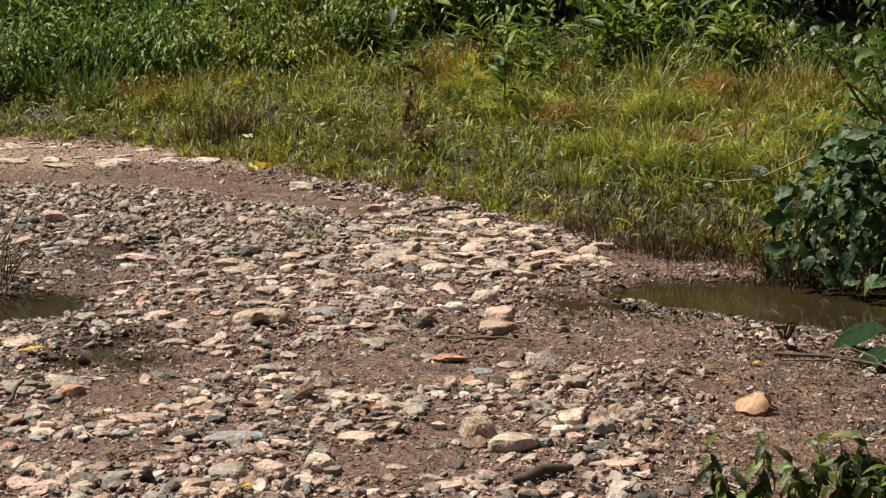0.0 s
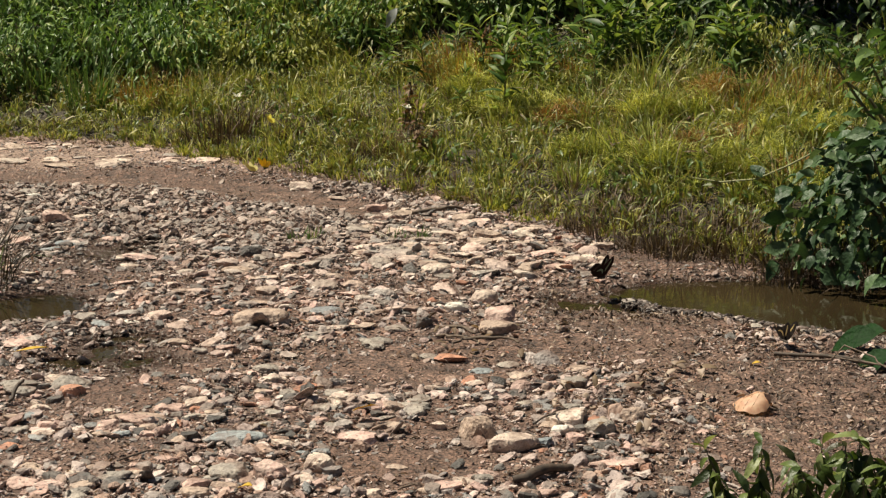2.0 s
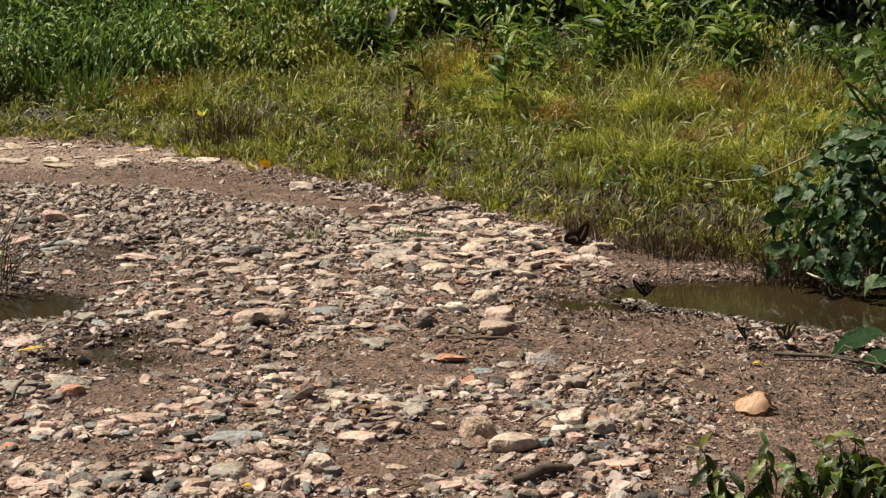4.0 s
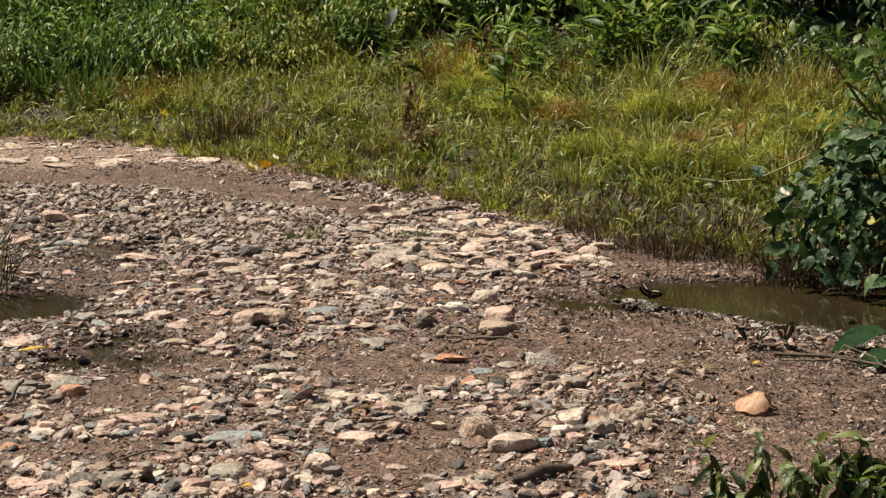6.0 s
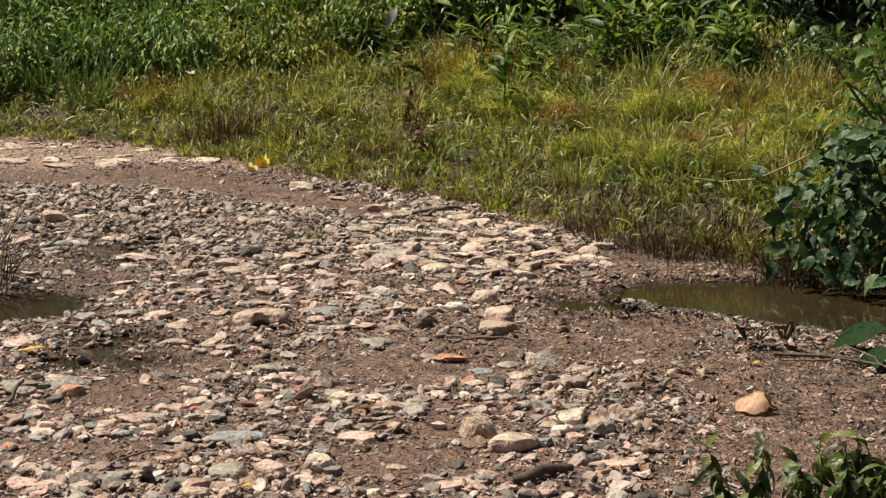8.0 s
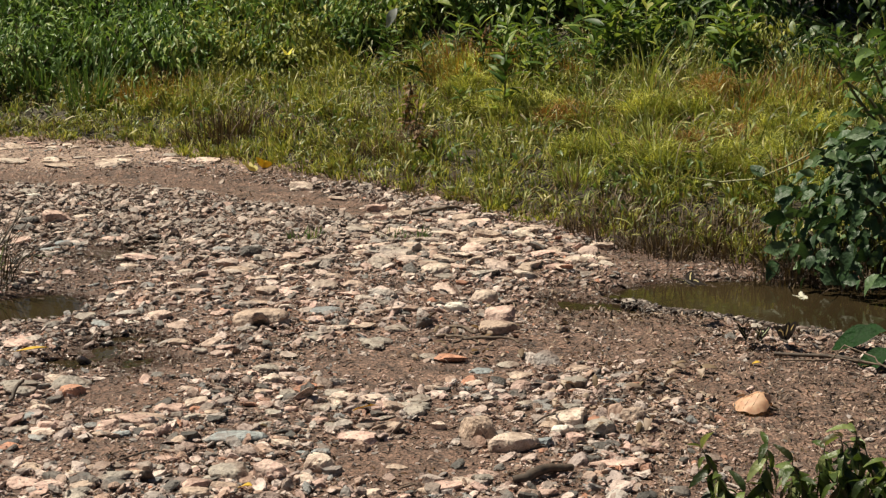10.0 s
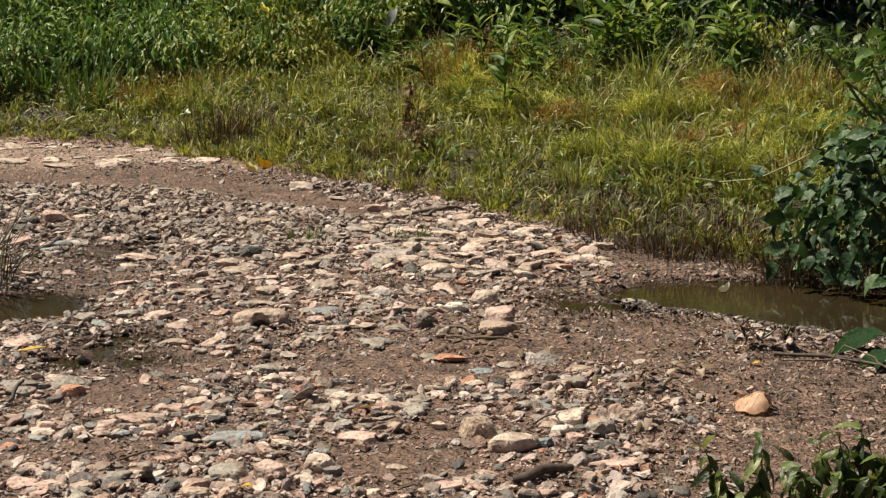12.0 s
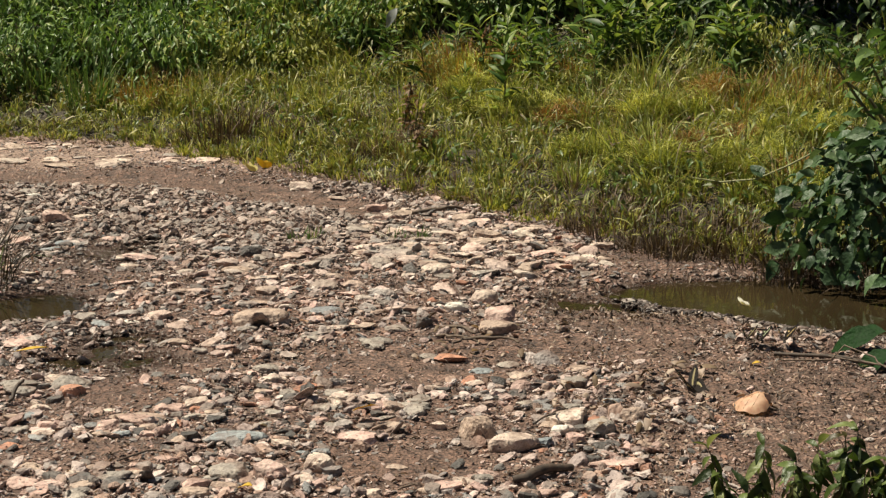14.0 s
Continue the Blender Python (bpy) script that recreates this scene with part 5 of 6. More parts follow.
def red_weed(x, y, height, label, seed):
    g = np.random.default_rng(seed)
    top = thing("red_weed", x, y, float(ground_z(x, y)) - 0.01, label, "weed", "reddish weeds")
    for k in range(3):
        a, r = g.random() * 6.283, g.uniform(0.02, 0.09)
        hh = height * g.uniform(0.6, 1.0)
        tipx, tipy = r * math.cos(a), r * math.sin(a)
        st = part("stem", make_mesh("stem", *tube([(0, 0, 0), (tipx * 0.4, tipy * 0.4, hh * 0.5), (tipx, tipy, hh)], [0.004, 0.003, 0.0015]), True), STEM, top)
        n = 18
        s = g.uniform(0.2, 1.0, n)
        tv, tf = leaf_shape(0.04, 0.014, 0.3, 0.7, 0.4, 3)
        v, f = spread(tv, tf, turns_of(g.random(n) * 6.283, g.normal(0.1, 0.5, n), g.normal(0, 0.4, n), g.uniform(0.6, 1.3, n)), np.stack([tipx * s ** 1.5, tipy * s ** 1.5, hh * s], 1))
        part("foliage", make_mesh("foliage", v, f), RED_WEED, st)
    return top


for i, (x, y, h) in enumerate([(-0.14, 8.5, 0.34), (-0.08, 8.35, 0.24), (-0.2, 8.7, 0.3), (1.06, 8.0, 0.2), (0.2, 9.8, 0.3)]):
    red_weed(x, y, h, "dark reddish-brown withered weed in the grass", 130 + i)

# single weeds in front of the thicket
for i, (x, y) in enumerate([(-0.3, 10.0), (0.24, 9.1), (0.49, 8.9), (0.75, 8.9), (1.01, 9.0), (1.3, 8.9), (0.05, 9.7), (0.9, 9.3), (1.5, 8.7), (0.45, 9.5), (0.3, 9.8), (1.75, 8.9), (1.9, 8.6), (0.15, 8.85), (0.3, 8.7), (0.1, 9.2), (0.42, 9.2), (0.6, 9.1), (0.22, 9.4), (-0.1, 9.5), (-0.35, 9.7), (0.8, 9.2), (1.15, 9.2), (1.4, 8.4)]):
    copy_thing(weeds[i % 4], pose(x, y, float(ground_z(x, y)) - 0.01, 3 * (i % 3), 4 * (i % 2), 77 * i) @ Matrix.Scale(0.5 + 0.08 * (i % 5), 4))

fg = np.random.default_rng(19)
for i in range(34):
    x = fg.uniform(0.25, 1.5)
    y = float(thicket_edge(x)) - fg.uniform(0.3, 1.0) + 0.15 * (i % 2)
    copy_thing(weeds[i % 4], pose(x, y, float(ground_z(x, y)) - 0.01, fg.normal(0, 8), fg.normal(0, 8), fg.uniform(0, 360)) @ Matrix.Scale(fg.uniform(0.5, 0.95), 4))

pale_weed = tall_weed("weed with one large bleached leaf", 0.4, 14, 0.15, 350)
pale_weed.matrix_basis = pose(-0.25, 9.95, float(ground_z(-0.25, 9.95)) - 0.01)
part("dead_leaf", make_mesh("dead_leaf", *leaf_shape(0.12, 0.055, 0.3, 0.7, 0.4, 7, 0.04), True), leaf_mat("bleached_grey_leaf", [(0.0, (0.22, 0.24, 0.22)), (1.0, (0.34, 0.35, 0.33))], 0.5, 0.2), pale_weed, "bleached grey leaf").matrix_basis = pose(0.0, -0.06, 0.37, -50, -25, 150)

BIG_LEAF = leaf_mat("broad_leaf", [(0.0, (0.05, 0.10, 0.03)), (0.6, (0.09, 0.15, 0.06)), (1.0, (0.3, 0.36, 0.18))], 0.5, 0.35, 0.1)


def broad_shrub(x, y, height, count, leaf_len, seed):
    g = np.random.default_rng(seed)
    top = thing("broad_leaved_shrub", x, y, float(ground_z(x, y)) - 0.01, "shrub with large pale green leaves over a dark hollow", "shrub")
    shape = make_mesh("leaf", *leaf_shape(leaf_len, leaf_len * 0.4, 0.25, 0.6, 0.42, 6, 0.02), True)
    for k in range(9):
        a = g.uniform(2.2, 5.6)
        r, hh = g.uniform(0.25, 0.6), height * g.uniform(0.5, 1.0)
        p = [(0, 0, 0), (r * 0.4 * math.cos(a), r * 0.4 * math.sin(a), hh * 0.6), (r * math.cos(a), r * math.sin(a), hh)]
        st = part("stem", make_mesh("stem", *tube(p, [0.009, 0.006, 0.002]), True), STEM, top)
        for j in range(count):
            s = 0.4 + 0.6 * j / (count - 1)
            ob = part("leaf", shape, BIG_LEAF, st)
            sc = g.uniform(0.6, 1.1)
            ob.matrix_basis = pose(p[2][0] * s ** 1.4, p[2][1] * s ** 1.4, hh * s, -g.uniform(0, 40), g.normal(0, 25), j * 137.5 + g.normal(0, 25)) @ Matrix.Diagonal((sc, sc, sc, 1))
    return top


broad_shrub(2.3, 9.4, 0.46, 10, 0.105, 141)
broad_shrub(2.5, 9.3, 0.46, 10, 0.105, 142)

# creeper runner that reaches from the bush into the grass
runner = part("creeper_runner", make_mesh("creeper_runner", *tube([(1.0, 7.2, 0.225), (1.12, 7.15, 0.215), (1.25, 7.08, 0.24), (1.36, 7.0, 0.31), (1.5, 6.95, 0.4)], [0.002, 0.004, 0.004, 0.004, 0.004]), True), plain_mat("pale_vine", (0.16, 0.17, 0.07), (0.28, 0.27, 0.13)))
tagged(runner, "pale green creeper runner trailing over the grass", "creeper")
lf = part("leaf", make_mesh("leaf", *leaf_shape(0.085, 0.055, 0.25, 0.4, 0.35, 6), True), VINE, runner)
lf.matrix_basis = pose(1.27, 7.06, 0.25, 45, -20, 20)


def fallen_leaf(x, y, length, width, fold, curl, material, label, rz, lift, rx=0.0, ry=0.0, name="fallen_leaf"):
    v, f = leaf_shape(length, width, fold, curl, 0.45, 9, 0.04)
    v = v - np.array([0, length / 2, v[:, 2].min()])
    bm = bmesh.new()
    bm.from_mesh(make_mesh("leaf_tmp", v, f, True))
    bmesh.ops.solidify(bm, geom=bm.faces[:], thickness=0.0008)
    me = bpy.data.meshes.new(name)
    bm.to_mesh(me)
    bm.free()
    for p in me.polygons:
        p.use_smooth = True
    ob = part(name, me, material)
    ob.matrix_basis = pose(x, y, float(ground_z(x, y)) + lift, rx, ry, rz)
    return tagged(ob, label, "leaf")




def curled_leaf(x, y, width, depth, height):
    """A dry leaf rolled into a shell: low at its tip, raised and torn at its stalk end."""
    n, k = 19, 15

    def shell(u, t, out=0.0):
        half = math.sqrt(max(0.0, 1 - abs(min(u, 0.0)) ** 1.7)) * (1 - 0.42 * max(u, 0.0) ** 2) + 0.02
        high = height * (0.08 + 0.92 * math.sin(1.05 * (u + 1)))
        torn = 0.05 * max(0.0, u - 0.4) * math.exp(-((t - 0.3) / 0.3) ** 2)
        ripple = 0.0025 * math.sin(6 * u + 4 * t) + 0.0015 * math.sin(13 * t - 5 * u)
        return (u * width / 2 * (1 - 0.16 * t * t) - torn, t * half * depth / 2, high * (1 - 0.92 * abs(t) ** 1.5) + ripple + 0.003 + out)

    v = [shell(2 * i / (n - 1) - 1, 2 * j / (k - 1) - 1) for i in range(n) for j in range(k)]
    f = [(i * k + j, (i + 1) * k + j, (i + 1) * k + j + 1, i * k + j + 1) for i in range(n - 1) for j in range(k - 1)]
    ob = part("dry_leaf", make_mesh("dry_leaf", v, f, True), DRY_LEAF)
    ob.matrix_basis = pose(x, y, float(ground_z(x, y)), 0, 0, -24)
    vein = plain_mat("leaf_vein", (0.44, 0.24, 0.12), (0.54, 0.32, 0.18))
    part("midrib", make_mesh("midrib", *tube([shell(u, -0.05, 0.0006) for u in (-0.9, -0.6, -0.3, 0.0, 0.3, 0.6, 0.85)], [0.0006, 0.0009, 0.0011, 0.0011, 0.0012, 0.0012, 0.0012]), True), vein, ob)
    for u0 in (-0.35, 0.05, 0.45):
        part("vein", make_mesh("vein", *tube([shell(u0 - 0.35 * s, -0.05 - 0.85 * s, 0.0005) for s in (0, 0.25, 0.5, 0.75, 1.0)], [0.0006, 0.0006, 0.0005, 0.0004, 0.0003]), True), vein, ob)
    # dark patch painted on the shell for the shade inside the notch
    notch_dark = plain_mat("shaded_leaf_notch", (0.02, 0.008, 0.005), (0.06, 0.022, 0.012), 0.8)
    edge = [shell(0.58 + 0.05 * i, -0.2 + (j / 3 - 1) * 0.055 * i, 0.0018) for i in range(9) for j in range(7)]
    part("torn_edge", make_mesh("torn_edge", edge, [(i * 7 + j, (i + 1) * 7 + j, (i + 1) * 7 + j + 1, i * 7 + j + 1) for i in range(8) for j in range(6)], True), notch_dark, ob, "dark patch painted for the shaded notch")
    return tagged(ob, "dry curled orange-brown leaf lying on mud", "leaf")


curled_leaf(0.852, 4.76, 0.112, 0.104, 0.050)
fallen_leaf(-0.21, 4.66, 0.07, 0.034, 0.15, 0.25, YELLOW_LEAF, "bright yellow fallen leaf beside a pale stone", 80, 0.042, -4, 18)
fallen_leaf(-1.27, 5.37, 0.11, 0.024, 0.15, 0.15, YELLOW_LEAF, "narrow yellow fallen leaf among stones", 95, 0.02)
fallen_leaf(-0.475, 4.1, 0.045, 0.025, 0.3, 0.4, YELLOW_LEAF, "small yellow fallen leaf between stones", 60, 0.01)
fallen_leaf(-0.45, 5.63, 0.05, 0.022, 0.3, 0.3, DRY_LEAF, "small orange dead leaf among stones", 30, 0.02, 10, 20)
fallen_leaf(0.935, 5.19, 0.03, 0.02, 0.3, 0.3, YELLOW_LEAF, "tiny yellow fallen leaf on mud", 80, 0.004)
PALE_LEAF = leaf_mat("bleached_leaf", [(0.0, (0.24, 0.17, 0.125)), (0.6, (0.42, 0.32, 0.245)), (1.0, (0.55, 0.45, 0.36))], 0.6, 0.2)
lg = np.random.default_rng(33)
for i in range(46):
    x, y = lg.uniform(0.3, 0.85), lg.uniform(4.55, 5.2)
    fallen_leaf(x, y, lg.uniform(0.025, 0.06), lg.uniform(0.012, 0.026), lg.uniform(0.1, 0.7), lg.uniform(0.2, 1.0), LITTER if i % 5 == 4 else PALE_LEAF, "bleached curled dead leaf on the mud", lg.uniform(0, 360), 0.006, lg.normal(0, 12), lg.normal(0, 18))
for i in range(26):
    x, y = 0.08 + lg.normal(0, 0.13), 5.42 + lg.normal(0, 0.13)
    fallen_leaf(x, y, lg.uniform(0.02, 0.05), lg.uniform(0.009, 0.018), lg.uniform(0.1, 0.6), lg.uniform(0.1, 0.8), (PALE_LEAF, LITTER, RED_WEED)[i % 3], "dead brown leaf caught among the stones", lg.uniform(0, 360), 0.008, lg.normal(0, 14), lg.normal(0, 18))
for i in range(60):
    x, y = lg.uniform(0.1, 1.5), lg.uniform(4.2, 6.0)
    if pool_depth(x, y) > -0.05 or abs(x) > 0.27 * y:
        continue
    fallen_leaf(x, y, lg.uniform(0.018, 0.036), lg.uniform(0.007, 0.014), lg.uniform(0.1, 0.6), lg.uniform(0.1, 0.8), PALE_LEAF if i % 3 else LITTER, "small dead brown leaf on the mud", lg.uniform(0, 360), 0.004, lg.normal(0, 10), lg.normal(0, 12))


def stick(x0, y0, x1, y1, radius, material, label, lift=0.01, bend=0.02, name="stick", z1=None):
    n = 7
    g = np.random.default_rng(int(abs(x0 * 1000) + abs(y1 * 777)))
    pts = []
    for i in range(n):
        s = i / (n - 1)
        x, y = x0 + (x1 - x0) * s + g.normal(0, bend * 0.3), y0 + (y1 - y0) * s + g.normal(0, bend * 0.3)
        pts.append((x, y, float(ground_z(x, y)) + lift + (z1 or 0) * s + bend * math.sin(s * 3.1) * 0.5))
    ob = part(name, make_mesh(name, *tube(pts, [radius * (1 - 0.5 * abs(i / (n - 1) - 0.3)) for i in range(n)], 7), True), material)
    return tagged(ob, label, "stick")


stick(-0.12, 7.42, 0.09, 7.53, 0.009, TWIG, "grey-brown dead stick lying by the grass", 0.012)
stick(0.17, 4.17, 0.31, 4.26, 0.014, BARK, "dark rotten piece of wood between stones", 0.012)
stick(0.25, 4.56, 0.335, 4.68, 0.003, BARK, "thin dark twig leaning on a pale stone", 0.03)
stick(0.07, 5.44, 0.24, 5.40, 0.0055, TWIG, "thin brown twig lying on stones", 0.016)
stick(-0.02, 5.5, 0.1, 5.42, 0.005, TWIG, "thin brown twig lying on stones", 0.014)
stick(0.0, 5.56, 0.11, 5.47, 0.006, TWIG, "thin brown twig lying on stones", 0.02)
stick(0.02, 5.36, 0.10, 5.44, 0.004, BARK, "dark broken twig among stones", 0.014)
stick(1.01, 5.30, 1.38, 5.14, 0.0065, BARK, "dark wet branch lying at the puddle's edge", 0.006, 0.03)
stick(1.05, 5.22, 1.36, 4.96, 0.0028, TWIG, "thin grey branch lying on mud", 0.01, 0.12)
stick(1.15, 5.24, 1.45, 4.98, 0.003, TWIG, "thin grey branch lying on mud", 0.02)
stick(-1.22, 4.86, -1.19, 4.93, 0.006, BARK, "short dark stub of wood standing among stones", 0.01, 0.01, "stick", 0.05)
stick(0.55, 5.72, 0.552, 5.72, 0.005, BARK, "dark splinter standing in the mud", 0.0, 0.004, "splinter", 0.03)
stick(0.78, 5.4, 0.8, 5.4, 0.006, BARK, "dark splinter standing in the mud", 0.0, 0.004, "splinter", 0.02)
stick(0.72, 6.4, 0.80, 6.33, 0.003, TWIG, "thin twig dipping into the puddle", 0.0, 0.01, "stick", -0.02)
sg2 = np.random.default_rng(44)
for i in range(70):
    x, y = sg2.uniform(-1.4, 1.5), sg2.uniform(4.1, 7.0)
    if pool_depth(x, y) > -0.03 or y > grass_edge(x):
        continue
    a, L = sg2.uniform(0, 3.14), sg2.uniform(0.03, 0.12)
    stick(x, y, x + L * math.cos(a), y + L * math.sin(a), sg2.uniform(0.0012, 0.003), TWIG if i % 2 else BARK, "thin dead twig on the stony mud", 0.008, 0.008, "twig")


def hanging_leaf_plant():
    """Broad leaves that reach in over the mud from beyond the view."""
    top = thing("broad_leaved_plant", 1.50, 5.22, float(ground_z(1.50, 5.22)), "low plant with broad glossy dark green leaves", "plant")
    shape = make_mesh("leaf", *leaf_shape(0.155, 0.08, 0.25, 0.6, 0.4, 8, 0.02), True)
    dark = leaf_mat("glossy_dark_leaf", [(0.0, (0.008, 0.03, 0.007)), (1.0, (0.014, 0.044, 0.01))], 0.6, 0.06, gloss=0.1, relief=0.5)
    for k, (x, y, z, rx, ry, rz) in enumerate([(-0.19, 0.02, 0.10, -8, -34, 84), (-0.15, 0.1, 0.085, -14, -28, 66), (-0.16, -0.03, 0.065, -22, -16, 108), (-0.03, 0.05, 0.13, -10, 10, 20), (0.05, 0.0, 0.12, -10, -10, -60)]):
        part("stem", make_mesh("stem", *tube([(0.02 * k, 0, -0.01), (x * 0.6, y * 0.6, z * 0.9), (x, y, z)], [0.004, 0.003, 0.002]), True), STEM, top)
        part("leaf", shape, dark, top).matrix_basis = pose(x, y, z, rx, ry, rz)
    return top


nodding = hanging_leaf_plant()

# ======== butterflies ========
def chaikin(pts, rounds=2):
    for _ in range(rounds):
        out = []
        for i, p in enumerate(pts):
            q = pts[(i + 1) % len(pts)]
            out += [(0.75 * p[0] + 0.25 * q[0], 0.75 * p[1] + 0.25 * q[1]), (0.25 * p[0] + 0.75 * q[0], 0.25 * p[1] + 0.75 * q[1])]
        pts = out
    return pts


def plate(name, outline, size, side, z, thick=0.0006):
    """A thin flat wing piece from an outline; x outwards, y forwards."""
    pts = chaikin(outline)
    bm = bmesh.new()
    lower = [bm.verts.new((side * x * size, y * size, z - thick / 2)) for x, y in pts]
    upper = [bm.verts.new((side * x * size, y * size, z + thick / 2)) for x, y in pts]
    bm.faces.new(upper if side > 0 else upper[::-1])
    bm.faces.new(lower[::-1] if side > 0 else lower)
    for i in range(len(pts)):
        j = (i + 1) % len(pts)
        bm.faces.new((lower[i], lower[j], upper[j], upper[i]))
    bmesh.ops.recalc_face_normals(bm, faces=bm.faces[:])
    me = bpy.data.meshes.new(name)
    bm.to_mesh(me)
    bm.free()
    return me


FORE = [(0, 0.1), (0.1, 0.38), (0.55, 0.70), (1.06, 0.76), (1.12, 0.64), (0.9, 0.32), (0.62, 0.08), (0.2, -0.05)]
HIND_TAIL = [(0, 0.12), (0.3, 0.2), (0.62, 0.18), (0.72, -0.12), (0.6, -0.42), (0.52, -0.55), (0.5, -0.9), (0.42, -0.92), (0.40, -0.58), (0.22, -0.55), (0.06, -0.3)]
HIND_ROUND = [(0, 0.12), (0.35, 0.22), (0.7, 0.16), (0.78, -0.15), (0.62, -0.5), (0.35, -0.62), (0.08, -0.4)]
BAND = [(0.2, 0.14), (0.44, 0.34), (0.68, 0.49), (0.92, 0.60), (0.94, 0.55), (0.71, 0.42), (0.48, 0.26), (0.24, 0.08)]
LOW_BAND = [(0.18, 0.04), (0.40, 0.08), (0.52, 0.0), (0.51, -0.2), (0.44, -0.38), (0.39, -0.36), (0.44, -0.14), (0.36, 0.0)]


def butterfly(label, size, wing, patch, tail=True, bands=True, group="butterflies"):
    top = thing("butterfly", 0, 0, 0, label, "butterfly", group)
    body = part("body", make_mesh("body", *tube([(0, -0.42 * size, 0), (0, -0.2 * size, 0.0), (0, 0.1 * size, 0), (0, 0.26 * size, 0), (0, 0.34 * size, 0)], [0.02 * size, 0.05 * size, 0.075 * size, 0.06 * size, 0.02 * size], 8), True), BODY, top)
    for s in (-1, 1):
        part("antenna", make_mesh("antenna", *tube([(0.02 * size * s, 0.33 * size, 0), (0.14 * size * s, 0.62 * size, 0.05 * size)], [0.0006, 0.0004], 4)), BODY, body)
    for s, nm in ((1, "right_wing"), (-1, "left_wing")):
        w = part(nm, plate("forewing", FORE, size, s, 0.0012), wing, top)
        part("hindwing", plate("hindwing", HIND_TAIL if tail else HIND_ROUND, size, s, -0.0012), wing, w)
        if bands:
            for z in (1, -1):
                part("pale_band", plate("band", BAND, size, s, 0.0012 + z * 0.0006), patch, w, "pale cream wing band")
                part("pale_band", plate("band", LOW_BAND, size, s, -0.0012 + z * 0.0006), patch, w, "pale cream wing band")
    return top


def wing_mat(name, dark, light, trans):
    return leaf_mat(name, [(0.0, dark), (1.0, light)], 0.7, trans, 0.6, 60, 0.2)


BODY = plain_mat("dark_insect_body", (0.02, 0.016, 0.012), (0.06, 0.045, 0.035), 0.7, 300)
BLACK_WING = wing_mat("black_brown_wing", (0.008, 0.006, 0.005), (0.018, 0.012, 0.009), 0.08)
BROWN_WING = wing_mat("dark_red_brown_wing", (0.022, 0.01, 0.007), (0.05, 0.022, 0.015), 0.1)
CREAM = wing_mat("cream_band", (0.40, 0.33, 0.17), (0.5, 0.43, 0.24), 0.2)
TAWNY = wing_mat("tawny_band", (0.42, 0.30, 0.13), (0.5, 0.38, 0.19), 0.2)
PALE_GREEN = wing_mat("pale_green_band", (0.42, 0.47, 0.30), (0.5, 0.55, 0.36), 0.3)
WHITE_WING = wing_mat("white_wing", (0.72, 0.70, 0.6), (0.8, 0.78, 0.7), 0.35)
YELLOW_WING = wing_mat("yellow_wing", (0.80, 0.72, 0.10), (0.86, 0.80, 0.18), 0.35)
LEMON_WING = wing_mat("lemon_wing", (0.7, 0.62, 0.25), (0.78, 0.7, 0.35), 0.35)
ORANGE_WING = wing_mat("orange_yellow_wing", (0.76, 0.54, 0.06), (0.82, 0.62, 0.10), 0.35)

resting_swallowtail = butterfly("dark brown swallowtail with tawny bands resting on mud", 0.066, BLACK_WING, TAWNY)
dark_visitor = butterfly("large black-brown butterfly with a pale green band", 0.068, BROWN_WING, PALE_GREEN, False)
roaming_swallowtail = butterfly("black swallowtail with cream bands flying over mud", 0.058, BLACK_WING, CREAM)
puddling = [butterfly("dark swallowtail drinking at the puddle's edge", 0.056, BLACK_WING, CREAM), butterfly("dark swallowtail drinking at the puddle's edge", 0.054, BLACK_WING, PALE_GREEN)]
white_flyer = butterfly("small white butterfly flying over the puddle", 0.029, WHITE_WING, WHITE_WING, False, False)
lemon_flyer = butterfly("small lemon-white butterfly flying by the creeper bush", 0.026, LEMON_WING, LEMON_WING, False, False)
passing_white = butterfly("pale greenish-white butterfly crossing in fast flight", 0.036, WHITE_WING, PALE_GREEN, False)
yellow_flyer = butterfly("small bright yellow butterfly flying over grass", 0.036, YELLOW_WING, YELLOW_WING, False, False)
pale_flyers = [butterfly("small pale white butterfly flying over grass", 0.026, WHITE_WING, WHITE_WING, False, False) for _ in range(2)]
yellow_sitters = [butterfly("orange-yellow butterfly resting on the mud's edge", 0.052, ORANGE_WING, YELLOW_WING, False, False), butterfly("pale yellow butterfly resting on the mud's edge", 0.042, LEMON_WING, YELLOW_WING, False, False)]

loose_stones(300)


# ======== what moves ========
FLAP = [68, 5, 40, 75, -8, 30, 72, 12, 55, -5, 62, 25]


